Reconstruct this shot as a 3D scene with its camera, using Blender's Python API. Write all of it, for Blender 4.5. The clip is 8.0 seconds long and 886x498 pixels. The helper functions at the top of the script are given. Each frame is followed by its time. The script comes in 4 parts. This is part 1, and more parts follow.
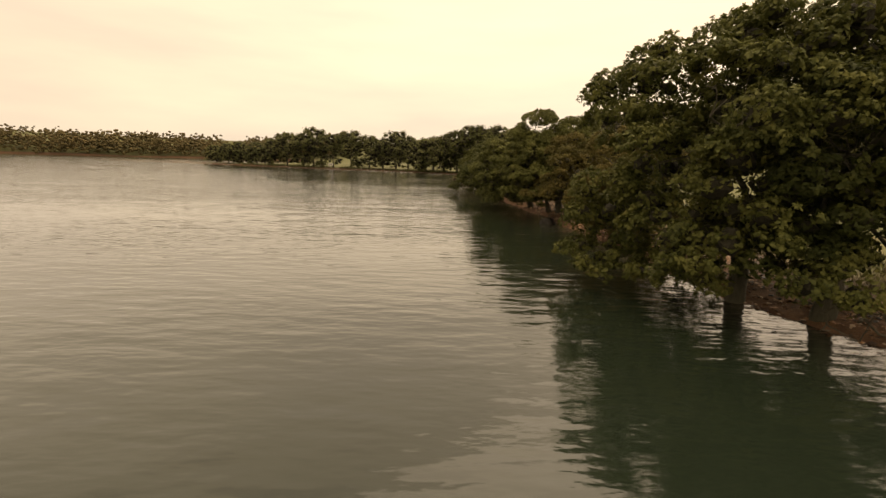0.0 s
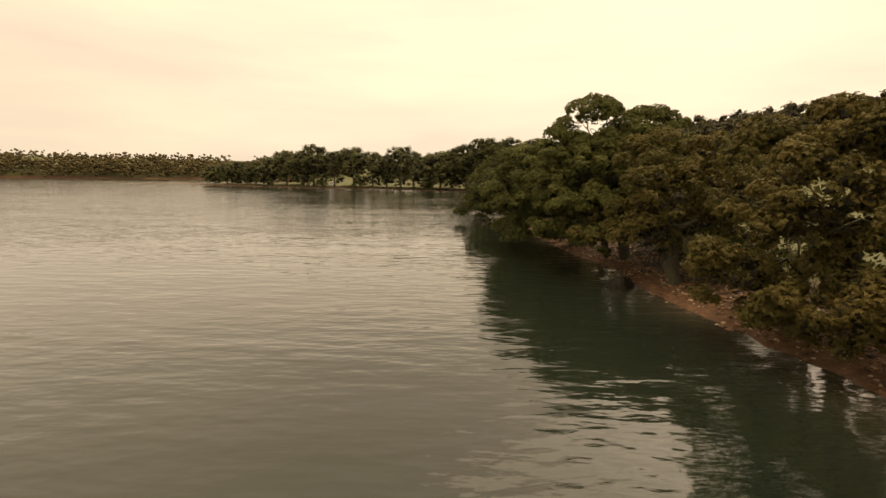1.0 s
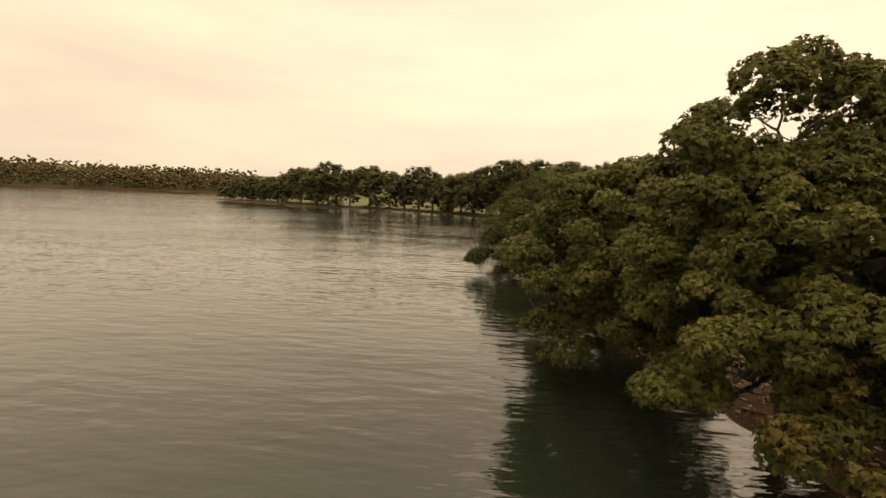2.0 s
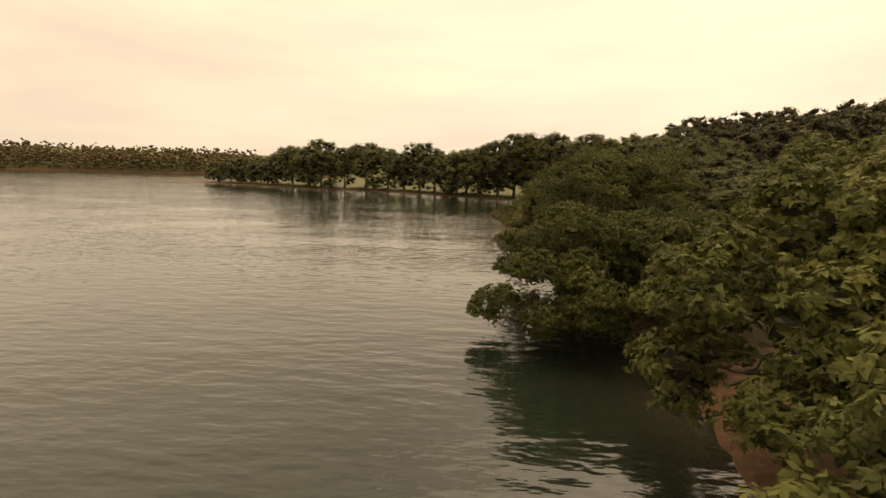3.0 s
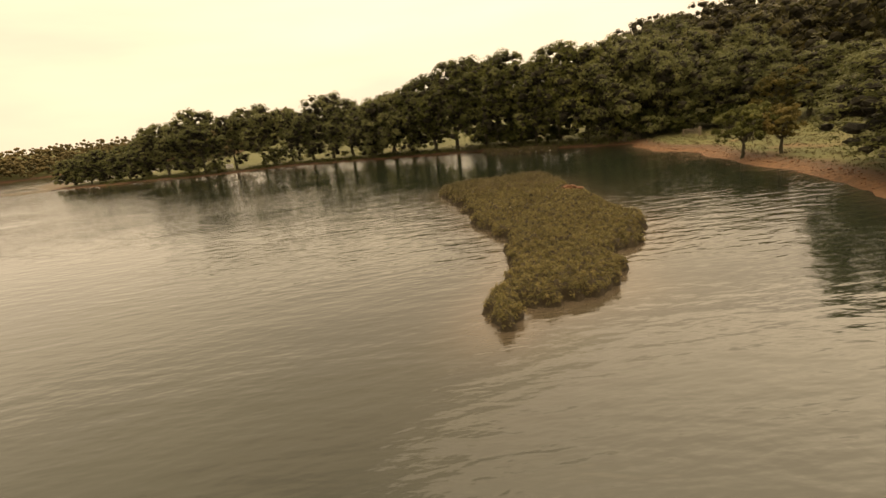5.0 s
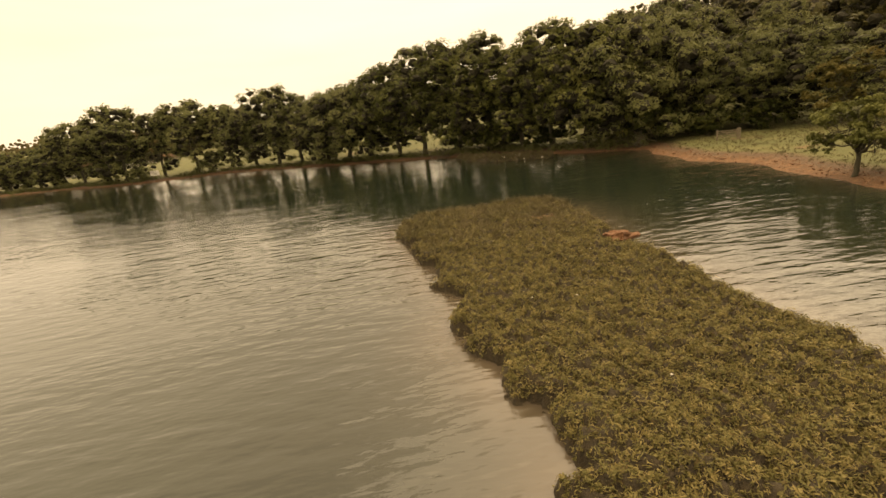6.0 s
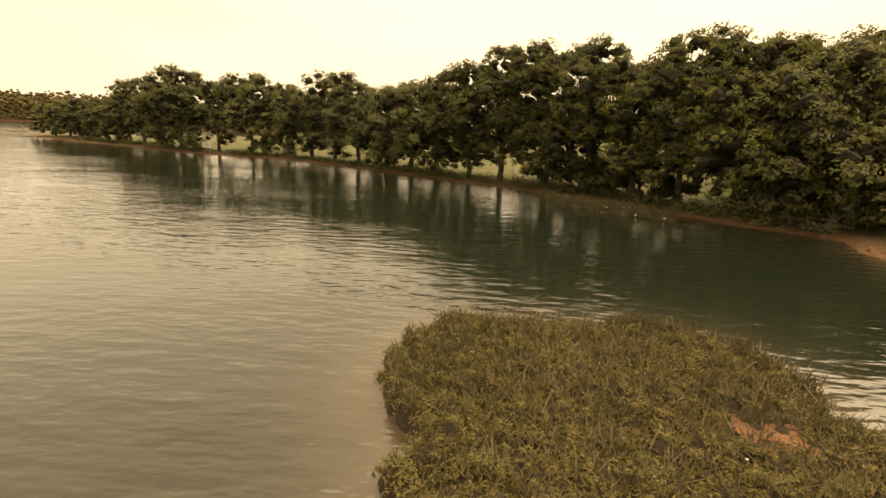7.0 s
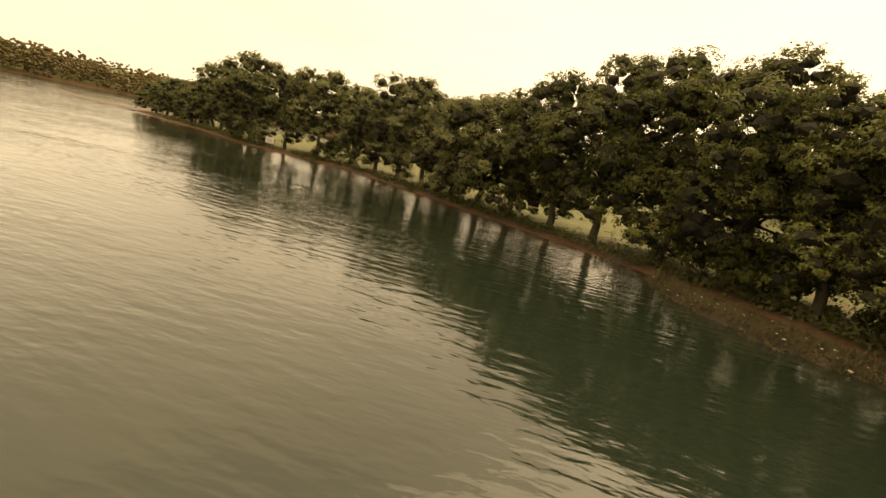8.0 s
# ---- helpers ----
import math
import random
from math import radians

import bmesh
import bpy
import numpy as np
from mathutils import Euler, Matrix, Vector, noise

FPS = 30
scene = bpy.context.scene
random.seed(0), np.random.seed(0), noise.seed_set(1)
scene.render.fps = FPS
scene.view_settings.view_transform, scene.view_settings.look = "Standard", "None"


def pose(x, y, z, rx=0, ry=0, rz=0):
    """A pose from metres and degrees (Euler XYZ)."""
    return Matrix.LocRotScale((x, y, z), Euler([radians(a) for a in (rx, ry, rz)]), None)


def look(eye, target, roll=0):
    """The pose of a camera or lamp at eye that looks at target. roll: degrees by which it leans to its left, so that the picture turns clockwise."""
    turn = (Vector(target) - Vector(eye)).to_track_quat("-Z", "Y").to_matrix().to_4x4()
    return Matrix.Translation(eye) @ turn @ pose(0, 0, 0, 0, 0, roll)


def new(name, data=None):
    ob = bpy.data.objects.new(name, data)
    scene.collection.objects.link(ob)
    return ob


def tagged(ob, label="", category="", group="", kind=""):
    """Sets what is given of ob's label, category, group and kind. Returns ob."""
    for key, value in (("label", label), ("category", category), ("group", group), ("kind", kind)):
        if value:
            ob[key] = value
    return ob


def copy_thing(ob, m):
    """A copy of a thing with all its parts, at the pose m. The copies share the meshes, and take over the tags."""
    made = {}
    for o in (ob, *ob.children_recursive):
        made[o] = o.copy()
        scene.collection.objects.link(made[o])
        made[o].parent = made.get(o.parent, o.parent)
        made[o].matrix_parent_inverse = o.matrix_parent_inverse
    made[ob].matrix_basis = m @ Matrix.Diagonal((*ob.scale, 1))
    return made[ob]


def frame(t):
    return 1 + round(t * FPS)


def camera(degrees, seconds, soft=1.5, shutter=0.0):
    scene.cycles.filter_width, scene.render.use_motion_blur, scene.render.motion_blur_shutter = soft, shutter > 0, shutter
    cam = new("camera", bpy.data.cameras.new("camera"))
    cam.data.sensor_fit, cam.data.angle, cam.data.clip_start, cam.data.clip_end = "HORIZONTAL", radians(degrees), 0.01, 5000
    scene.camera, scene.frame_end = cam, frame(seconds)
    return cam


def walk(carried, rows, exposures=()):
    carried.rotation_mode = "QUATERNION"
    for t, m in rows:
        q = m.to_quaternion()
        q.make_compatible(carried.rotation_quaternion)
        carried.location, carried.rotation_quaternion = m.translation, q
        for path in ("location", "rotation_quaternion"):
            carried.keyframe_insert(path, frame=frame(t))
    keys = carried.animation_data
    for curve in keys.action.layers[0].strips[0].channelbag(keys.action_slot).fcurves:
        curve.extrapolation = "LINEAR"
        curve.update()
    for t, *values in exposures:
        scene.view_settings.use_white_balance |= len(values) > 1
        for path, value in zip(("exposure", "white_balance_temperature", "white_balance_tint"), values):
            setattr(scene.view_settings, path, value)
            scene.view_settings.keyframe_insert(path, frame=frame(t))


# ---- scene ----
import itertools

cam = camera(87.32, 8.0)
PATH = [
    (0, (0.000, 0.000, 3.083), (0.008, 1.966, 2.715), 1.64),
    (0.5, (0.319, 5.299, 3.160), (0.299, 7.270, 2.821), 0.86),
    (1, (0.495, 10.570, 3.240), (0.454, 12.546, 2.938), 0.56),
    (1.5, (0.779, 15.839, 3.450), (0.711, 17.820, 3.183), 1.53),
    (2, (1.094, 20.795, 3.915), (0.953, 22.778, 3.696), 2.33),
    (3.5, (0.709, 37.695, 4.983), (0.540, 39.651, 4.603), 0.96),
    (4, (0.586, 43.580, 5.155), (0.446, 45.532, 4.743), -0.80),
    (4.5, (0.418, 49.224, 5.079), (0.366, 51.166, 4.605), -4.09),
    (4.7, (0.363, 51.504, 5.045), (0.359, 53.439, 4.539), -5.56),
    (5.8, (1.625, 64.563, 5.061), (1.793, 66.474, 4.496), -8.71),
    (6, (1.789, 66.888, 4.932), (1.972, 68.800, 4.374), -7.36),
    (6.5, (2.346, 72.687, 4.509), (2.448, 74.620, 4.004), -2.46),
    (6.8, (2.795, 76.271, 4.419), (2.800, 78.214, 3.943), 0.59),
    (7, (3.064, 78.645, 4.376), (2.998, 80.587, 3.903), 2.82),
    (7.5, (3.675, 84.666, 4.293), (3.437, 86.603, 3.856), 7.36),
    (8, (3.862, 91.119, 4.218), (3.442, 93.035, 3.827), 11.70),
]
# seconds, stops, kelvin, tint: the clip's camera opens up over the bay
EXPOSURE = ((0, 0.08, 8250, 16), (2, 0.0, 8250, 16), (4, 0.06, 8350, 16), (5.2, 0.32, 8950, 14), (6.5, 0.56, 9600, 13), (8, 0.58, 10000, 11))
walk(cam, [(t, look(eye, target, roll)) for t, eye, target, roll in PATH], EXPOSURE)

# ---- world, sun ----
world = bpy.data.worlds.new("overcast_sky")
scene.world = world
world.use_nodes = True
wn, wl = world.node_tree.nodes, world.node_tree.links
wn.clear()
SUN_ELEV, SUN_AZ = 62.0, 50.0      # degrees; azimuth from +y towards +x
sky = wn.new("ShaderNodeTexSky")
sky.sky_type = "NISHITA"
sky.sun_disc = False
sky.sun_elevation, sky.sun_rotation = radians(SUN_ELEV), radians(SUN_AZ)
sky.dust_density = 4.0
sky_gain = wn.new("ShaderNodeVectorMath")
sky_gain.operation = "SCALE"
sky_gain.inputs["Scale"].default_value = 0.10
wl.new(sky.outputs[0], sky_gain.inputs[0])
wtc = wn.new("ShaderNodeTexCoord")
wmap = wn.new("ShaderNodeMapping")
wmap.inputs["Scale"].default_value = (1.0, 1.6, 6.0)
wl.new(wtc.outputs["Generated"], wmap.inputs[0])
wnoise = wn.new("ShaderNodeTexNoise")
wnoise.inputs["Scale"].default_value = 1.5
wnoise.inputs["Detail"].default_value = 5.0
wnoise.inputs["Roughness"].default_value = 0.5
wl.new(wmap.outputs[0], wnoise.inputs["Vector"])
wramp = wn.new("ShaderNodeValToRGB")
wramp.color_ramp.elements[0].position, wramp.color_ramp.elements[0].color = 0.32, (0.90, 0.86, 0.81, 1)
wramp.color_ramp.elements[1].position, wramp.color_ramp.elements[1].color = 0.66, (1.13, 1.075, 0.945, 1)
wl.new(wnoise.outputs["Fac"], wramp.inputs[0])
# an overcast sky is brightest overhead
wsep = wn.new("ShaderNodeSeparateXYZ")
wl.new(wtc.outputs["Generated"], wsep.inputs[0])
wthin = wn.new("ShaderNodeValToRGB")
wthin.color_ramp.interpolation = "EASE"
for _ in range(4):
    wthin.color_ramp.elements.new(0.5)
for el, (p, c) in zip(wthin.color_ramp.elements, [(0.04, (0.395, 0.382, 0.358)), (0.17, (0.425, 0.402, 0.364)), (0.31, (0.47, 0.440, 0.390)), (0.45, (0.46, 0.430, 0.380)), (0.68, (0.50, 0.46, 0.40)), (0.86, (0.98, 0.90, 0.77))]):
    el.position, el.color = p, (*c, 1)
wl.new(wsep.outputs["Z"], wthin.inputs[0])
se, sa = radians(SUN_ELEV), radians(SUN_AZ)
wcloud = wn.new("ShaderNodeVectorMath")
wcloud.operation = "MULTIPLY"
wl.new(wramp.outputs[0], wcloud.inputs[0])
wl.new(wthin.outputs[0], wcloud.inputs[1])
# and brighter round the hidden sun
wglow = wn.new("ShaderNodeVectorMath")
wglow.operation = "DOT_PRODUCT"
wglow.inputs[1].default_value = (math.sin(sa) * 0.92, math.cos(sa) * 0.92, 0.39)
wl.new(wtc.outputs["Generated"], wglow.inputs[0])
wgain = wn.new("ShaderNodeMapRange")
wgain.interpolation_type = "SMOOTHSTEP"
for sock, val in zip(("From Min", "From Max", "To Min", "To Max"), (-0.35, 1.0, 2.20, 2.58)):
    wgain.inputs[sock].default_value = val
wl.new(wglow.outputs["Value"], wgain.inputs["Value"])
wlift = wn.new("ShaderNodeVectorMath")
wlift.operation = "SCALE"
wl.new(wgain.outputs[0], wlift.inputs["Scale"])
wl.new(wcloud.outputs[0], wlift.inputs[0])
wmix = wn.new("ShaderNodeMix")
wmix.data_type = "RGBA"
wmix.inputs[0].default_value = 0.90
wl.new(sky_gain.outputs[0], wmix.inputs[6])
wl.new(wlift.outputs[0], wmix.inputs[7])
wbg = wn.new("ShaderNodeBackground")
wbg.inputs["Strength"].default_value = 1.0
wout = wn.new("ShaderNodeOutputWorld")
wl.new(wmix.outputs[2], wbg.inputs[0])
wl.new(wbg.outputs[0], wout.inputs[0])

sun_data = bpy.data.lights.new("sun", "SUN")
sun_data.energy, sun_data.angle, sun_data.color = 1.2, radians(80), (1.0, 0.92, 0.78)
sun = new("sun", sun_data)
sun.matrix_world = look((40 * math.sin(sa), 40 * math.cos(sa), 60), (0, 0, 60 - 40 * math.tan(se)))


# ---- materials ----
def material(name):
    m = bpy.data.materials.new(name)
    m.use_nodes = True
    nt = m.node_tree
    return m, nt.nodes, nt.links, nt.nodes["Principled BSDF"]


def noise_node(n, l, vec, scale, detail=4.0, rough=0.55):
    t = n.new("ShaderNodeTexNoise")
    t.inputs["Scale"].default_value, t.inputs["Detail"].default_value, t.inputs["Roughness"].default_value = scale, detail, rough
    l.new(vec, t.inputs["Vector"])
    return t.outputs["Fac"]


def ramp_node(n, l, fac, stops):
    r = n.new("ShaderNodeValToRGB")
    e = r.color_ramp.elements
    while len(e) < len(stops):
        e.new(0.5)
    for k, (p, c) in zip(e, stops):
        k.position, k.color = p, (*c, 1)
    l.new(fac, r.inputs[0])
    return r.outputs[0]


def mix_node(n, l, fac, a, b):
    x = n.new("ShaderNodeMix")
    x.data_type = "RGBA"
    for sock, v in ((x.inputs[0], fac), (x.inputs[6], a), (x.inputs[7], b)):
        if isinstance(v, (int, float)):
            sock.default_value = v
        elif isinstance(v, tuple):
            sock.default_value = (*v, 1)
        else:
            l.new(v, sock)
    return x.outputs[2]


def math_node(n, l, op, a, b=0.0):
    x = n.new("ShaderNodeMath")
    x.operation = op
    for sock, v in zip(x.inputs, (a, b)):
        if isinstance(v, (int, float)):
            sock.default_value = v
        else:
            l.new(v, sock)
    return x.outputs[0]


def bump_node(n, l, height, strength, distance, normal=None):
    b = n.new("ShaderNodeBump")
    b.inputs["Strength"].default_value, b.inputs["Distance"].default_value = strength, distance
    l.new(height, b.inputs["Height"])
    if normal:
        l.new(normal, b.inputs["Normal"])
    return b.outputs[0]


def object_coords(n, l, scale=(1, 1, 1), rot=0.0):
    tc = n.new("ShaderNodeTexCoord")
    mp = n.new("ShaderNodeMapping")
    mp.inputs["Scale"].default_value = scale
    mp.inputs["Rotation"].default_value = (0, 0, radians(rot))
    l.new(tc.outputs["Object"], mp.inputs[0])
    return mp.outputs[0]


def leaf_material(name, stops, patch_scale=0.7, trans=0.26):
    """Foliage: colour by leaf, and by patches of a branch's size."""
    m, n, l, p = material(name)
    geo = n.new("ShaderNodeNewGeometry")
    vec = object_coords(n, l)
    patch = noise_node(n, l, vec, patch_scale, 3)
    f = math_node(n, l, "MULTIPLY_ADD", geo.outputs["Random Per Island"], 0.20)
    f.node.inputs[2].default_value = 0.0
    g = math_node(n, l, "MULTIPLY_ADD", patch, 0.9)
    l.new(f, g.node.inputs[2])
    g2 = math_node(n, l, "SUBTRACT", g, 0.12)
    oi = n.new("ShaderNodeObjectInfo")
    g3 = math_node(n, l, "MULTIPLY_ADD", oi.outputs["Random"], 0.16)
    l.new(g2, g3.node.inputs[2])
    col = ramp_node(n, l, g3, stops)
    l.new(col, p.inputs["Base Color"])
    p.inputs["Roughness"].default_value = 0.55
    p.inputs["Specular IOR Level"].default_value = 0.12
    tr = n.new("ShaderNodeBsdfTranslucent")
    l.new(col, tr.inputs["Color"])
    mx = n.new("ShaderNodeMixShader")
    mx.inputs[0].default_value = trans
    l.new(p.outputs[0], mx.inputs[1])
    l.new(tr.outputs[0], mx.inputs[2])
    l.new(mx.outputs[0], n["Material Output"].inputs[0])
    return m


M_OAK = leaf_material("oak_leaves", [(0.10, (0.032, 0.040, 0.014)), (0.42, (0.073, 0.082, 0.026)), (0.68, (0.138, 0.144, 0.044)), (0.94, (0.215, 0.185, 0.062))])
M_OAK_BROWN = leaf_material("turning_oak_leaves", [(0.10, (0.044, 0.045, 0.015)), (0.40, (0.100, 0.090, 0.028)), (0.70, (0.170, 0.132, 0.044)), (0.97, (0.225, 0.140, 0.052))])
M_OAK_DARK = leaf_material("dark_oak_leaves", [(0.10, (0.0135, 0.0188, 0.0051)), (0.45, (0.0360, 0.0449, 0.0116)), (0.75, (0.0825, 0.0841, 0.0221)), (0.98, (0.1470, 0.1131, 0.0306))])
M_OAK_DEEP = leaf_material("deep_green_oak_leaves", [(0.10, (0.021, 0.028, 0.009)), (0.43, (0.054, 0.064, 0.018)), (0.70, (0.118, 0.122, 0.035)), (0.96, (0.190, 0.158, 0.048))], 1.1)
# far shore foliage, its colour lifted for haze and sky light
M_OAK_FAR = leaf_material("hazy_shore_oak_leaves", [(0.10, (0.052, 0.060, 0.026)), (0.42, (0.100, 0.110, 0.045)), (0.72, (0.160, 0.162, 0.066)), (0.98, (0.215, 0.182, 0.078))], 0.45)
M_WOOD = leaf_material("hill_wood_leaves", [(0.10, (0.030, 0.033, 0.013)), (0.45, (0.058, 0.056, 0.022)), (0.75, (0.103, 0.086, 0.033)), (0.98, (0.165, 0.108, 0.044))], 0.12)
# paler than the hill wood: distance haze put into the leaf colour
M_WOOD_FAR = leaf_material("hazy_distant_wood_leaves", [(0.10, (0.0843, 0.0702, 0.0344)), (0.45, (0.1297, 0.1048, 0.0485)), (0.75, (0.1814, 0.1351, 0.0626)), (0.98, (0.2513, 0.1545, 0.0783))], 0.05)
M_PURSLANE = leaf_material("saltmarsh_leaves", [(0.18, (0.020, 0.017, 0.008)), (0.34, (0.086, 0.056, 0.026)), (0.48, (0.096, 0.092, 0.034)), (0.64, (0.175, 0.142, 0.058)), (0.9, (0.235, 0.182, 0.086))], 4.5, 0.12)
M_MARSH = leaf_material("marsh_strip_leaves", [(0.10, (0.0296, 0.0276, 0.0144)), (0.40, (0.0684, 0.0603, 0.0307)), (0.68, (0.1140, 0.0916, 0.0501)), (0.95, (0.1825, 0.1387, 0.0934))], 1.6, 0.12)
M_GRASS_BLADE = leaf_material("dry_grass_blades", [(0.12, (0.0486, 0.0505, 0.0252)), (0.5, (0.1055, 0.0927, 0.0503)), (0.9, (0.1925, 0.1531, 0.1007))], 0.5, 0.15)


def bark_material(name, dark, light):
    m, n, l, p = material(name)
    vec = object_coords(n, l, (9, 9, 1.6))
    a = noise_node(n, l, vec, 2.0, 6, 0.65)
    b = noise_node(n, l, object_coords(n, l), 1.3, 2)
    c = ramp_node(n, l, a, [(0.3, dark), (0.7, light)])
    c2 = mix_node(n, l, math_node(n, l, "MULTIPLY", b, 0.5), c, (0.10, 0.11, 0.06))
    l.new(c2, p.inputs["Base Color"])
    p.inputs["Roughness"].default_value = 0.9
    l.new(bump_node(n, l, a, 0.8, 0.03), p.inputs["Normal"])
    return m


M_BARK = bark_material("oak_bark", (0.020, 0.016, 0.011), (0.075, 0.060, 0.044))
M_DEAD = bark_material("bleached_dead_wood", (0.035, 0.027, 0.020), (0.115, 0.092, 0.070))


def water_material():
    m, n, l, p = material("estuary_water")
    at = n.new("ShaderNodeAttribute")
    at.attribute_name = "shallow"
    vec = object_coords(n, l)
    silt = noise_node(n, l, vec, 0.05, 3)
    body = mix_node(n, l, silt, (0.0095, 0.0152, 0.0100), (0.0138, 0.0205, 0.0134))
    bed = mix_node(n, l, noise_node(n, l, vec, 0.6, 4), (0.066, 0.053, 0.038), (0.094, 0.075, 0.054))
    l.new(mix_node(n, l, at.outputs["Fac"], body, bed), p.inputs["Base Color"])
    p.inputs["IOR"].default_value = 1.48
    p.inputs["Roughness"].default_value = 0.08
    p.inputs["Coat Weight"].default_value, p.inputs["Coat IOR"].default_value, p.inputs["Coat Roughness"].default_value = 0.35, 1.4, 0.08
    # wind ripples: long-crested, over a slow swell and a fine chop; patches of calm between
    calm = noise_node(n, l, object_coords(n, l, (0.035, 0.07, 1), 12), 1.0, 3)
    gust = ramp_node(n, l, calm, [(0.38, (0.34, 0.34, 0.34)), (0.60, (1.0, 1.0, 1.0))])
    big = noise_node(n, l, object_coords(n, l, (0.25, 0.62, 1), -8), 1.0, 2, 0.4)
    mid = noise_node(n, l, object_coords(n, l, (0.85, 2.3, 1), 10), 1.0, 2, 0.45)
    cross = noise_node(n, l, object_coords(n, l, (1.3, 3.4, 1), -32), 1.0, 2, 0.45)
    fine = noise_node(n, l, object_coords(n, l, (4.0, 8.5, 1), -4), 1.0, 2, 0.5)
    h = math_node(n, l, "MULTIPLY", big, 0.050)
    h1 = math_node(n, l, "MULTIPLY_ADD", cross, 0.024)
    l.new(h, h1.node.inputs[2])
    h2 = math_node(n, l, "MULTIPLY_ADD", mid, 0.056)
    l.new(h1, h2.node.inputs[2])
    h3 = math_node(n, l, "MULTIPLY_ADD", fine, 0.009)
    l.new(h2, h3.node.inputs[2])
    g = n.new("ShaderNodeSeparateColor")
    l.new(gust, g.inputs[0])
    ripples = bump_node(n, l, math_node(n, l, "MULTIPLY", h3, g.outputs[0]), 1.0, 1.0)
    l.new(ripples, p.inputs["Normal"])
    l.new(ripples, p.inputs["Coat Normal"])
    return m


def ground_material():
    m, n, l, p = material("meadow_and_shore")
    at = n.new("ShaderNodeAttribute")
    at.attribute_name = "inland"
    vec = object_coords(n, l)
    wob = noise_node(n, l, vec, 0.5, 4)
    d = math_node(n, l, "MULTIPLY_ADD", wob, 2.4)
    l.new(math_node(n, l, "SUBTRACT", at.outputs["Fac"], 1.2), d.node.inputs[2])
    soil = ramp_node(n, l, noise_node(n, l, vec, 3.5, 8, 0.75), [(0.25, (0.045, 0.025, 0.013)), (0.5, (0.125, 0.064, 0.030)), (0.80, (0.250, 0.132, 0.062))])
    grass = ramp_node(n, l, noise_node(n, l, vec, 0.35, 6, 0.7), [(0.25, (0.046, 0.052, 0.014)), (0.5, (0.082, 0.086, 0.025)), (0.8, (0.135, 0.120, 0.044))])
    dark = ramp_node(n, l, noise_node(n, l, vec, 3.0, 5), [(0.3, (0.028, 0.022, 0.015)), (0.7, (0.075, 0.055, 0.034))])
    f = n.new("ShaderNodeMapRange")
    f.inputs["From Min"].default_value, f.inputs["From Max"].default_value = 3.0, 5.0
    l.new(d, f.inputs["Value"])
    low = n.new("ShaderNodeMapRange")
    low.inputs["From Min"].default_value, low.inputs["From Max"].default_value = 0.9, 2.4
    l.new(d, low.inputs["Value"])
    c = mix_node(n, l, low.outputs[0], soil, mix_node(n, l, 0.55, soil, dark))
    worn = ramp_node(n, l, noise_node(n, l, vec, 0.22, 4, 0.6), [(0.58, (0, 0, 0)), (0.68, (1, 1, 1))])
    near = n.new("ShaderNodeMapRange")
    near.inputs["From Min"].default_value, near.inputs["From Max"].default_value = 24.0, 10.0
    l.new(d, near.inputs["Value"])
    bare = math_node(n, l, "MULTIPLY", near.outputs[0], math_node(n, l, "MULTIPLY", worn, 0.75))
    turf = mix_node(n, l, bare, grass, (0.150, 0.082, 0.040))
    l.new(mix_node(n, l, f.outputs[0], c, turf), p.inputs["Base Color"])
    p.inputs["Roughness"].default_value = 0.9
    l.new(bump_node(n, l, noise_node(n, l, vec, 7.0, 6, 0.7), 0.7, 0.08), p.inputs["Normal"])
    return m


def plain_material(name, a, b, scale, rough=0.8, bump=0.4, dist=0.02):
    m, n, l, p = material(name)
    vec = object_coords(n, l)
    f = noise_node(n, l, vec, scale, 6, 0.65)
    l.new(ramp_node(n, l, f, [(0.3, a), (0.7, b)]), p.inputs["Base Color"])
    p.inputs["Roughness"].default_value = rough
    l.new(bump_node(n, l, f, bump, dist), p.inputs["Normal"])
    return m


M_WEED = plain_material("wet_black_seaweed", (0.006, 0.005, 0.004), (0.030, 0.023, 0.014), 12, 0.45, 0.6, 0.02)
# near-black: the shade inside a crown, put into the colour of its core lumps
M_CORE_SHADE = plain_material("crown_core_shade", (0.010, 0.010, 0.005), (0.030, 0.027, 0.013), 9, 0.95, 0.8, 0.05)
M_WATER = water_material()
M_GROUND = ground_material()
M_PEAT = plain_material("saltmarsh_peat", (0.014, 0.010, 0.005), (0.042, 0.030, 0.013), 14, 0.9, 0.8, 0.05)
M_CLAY = plain_material("red_clay", (0.075, 0.034, 0.017), (0.21, 0.100, 0.052), 6, 0.85, 0.9, 0.05)
M_MUD = plain_material("tidal_mud", (0.060, 0.045, 0.028), (0.115, 0.086, 0.053), 0.5, 0.85, 0.5, 0.05)


def stone_material():
    m, n, l, p = material("shore_shingle")
    geo = n.new("ShaderNodeNewGeometry")
    grain = noise_node(n, l, object_coords(n, l), 30, 5, 0.7)
    mix = math_node(n, l, "MULTIPLY_ADD", grain, 0.35)
    l.new(geo.outputs["Random Per Island"], mix.node.inputs[2])
    l.new(ramp_node(n, l, mix, [(0.2, (0.045, 0.026, 0.016)), (0.55, (0.160, 0.082, 0.040)), (0.9, (0.310, 0.170, 0.085)), (1.2, (0.42, 0.31, 0.21))]), p.inputs["Base Color"])
    p.inputs["Roughness"].default_value = 0.7
    return m


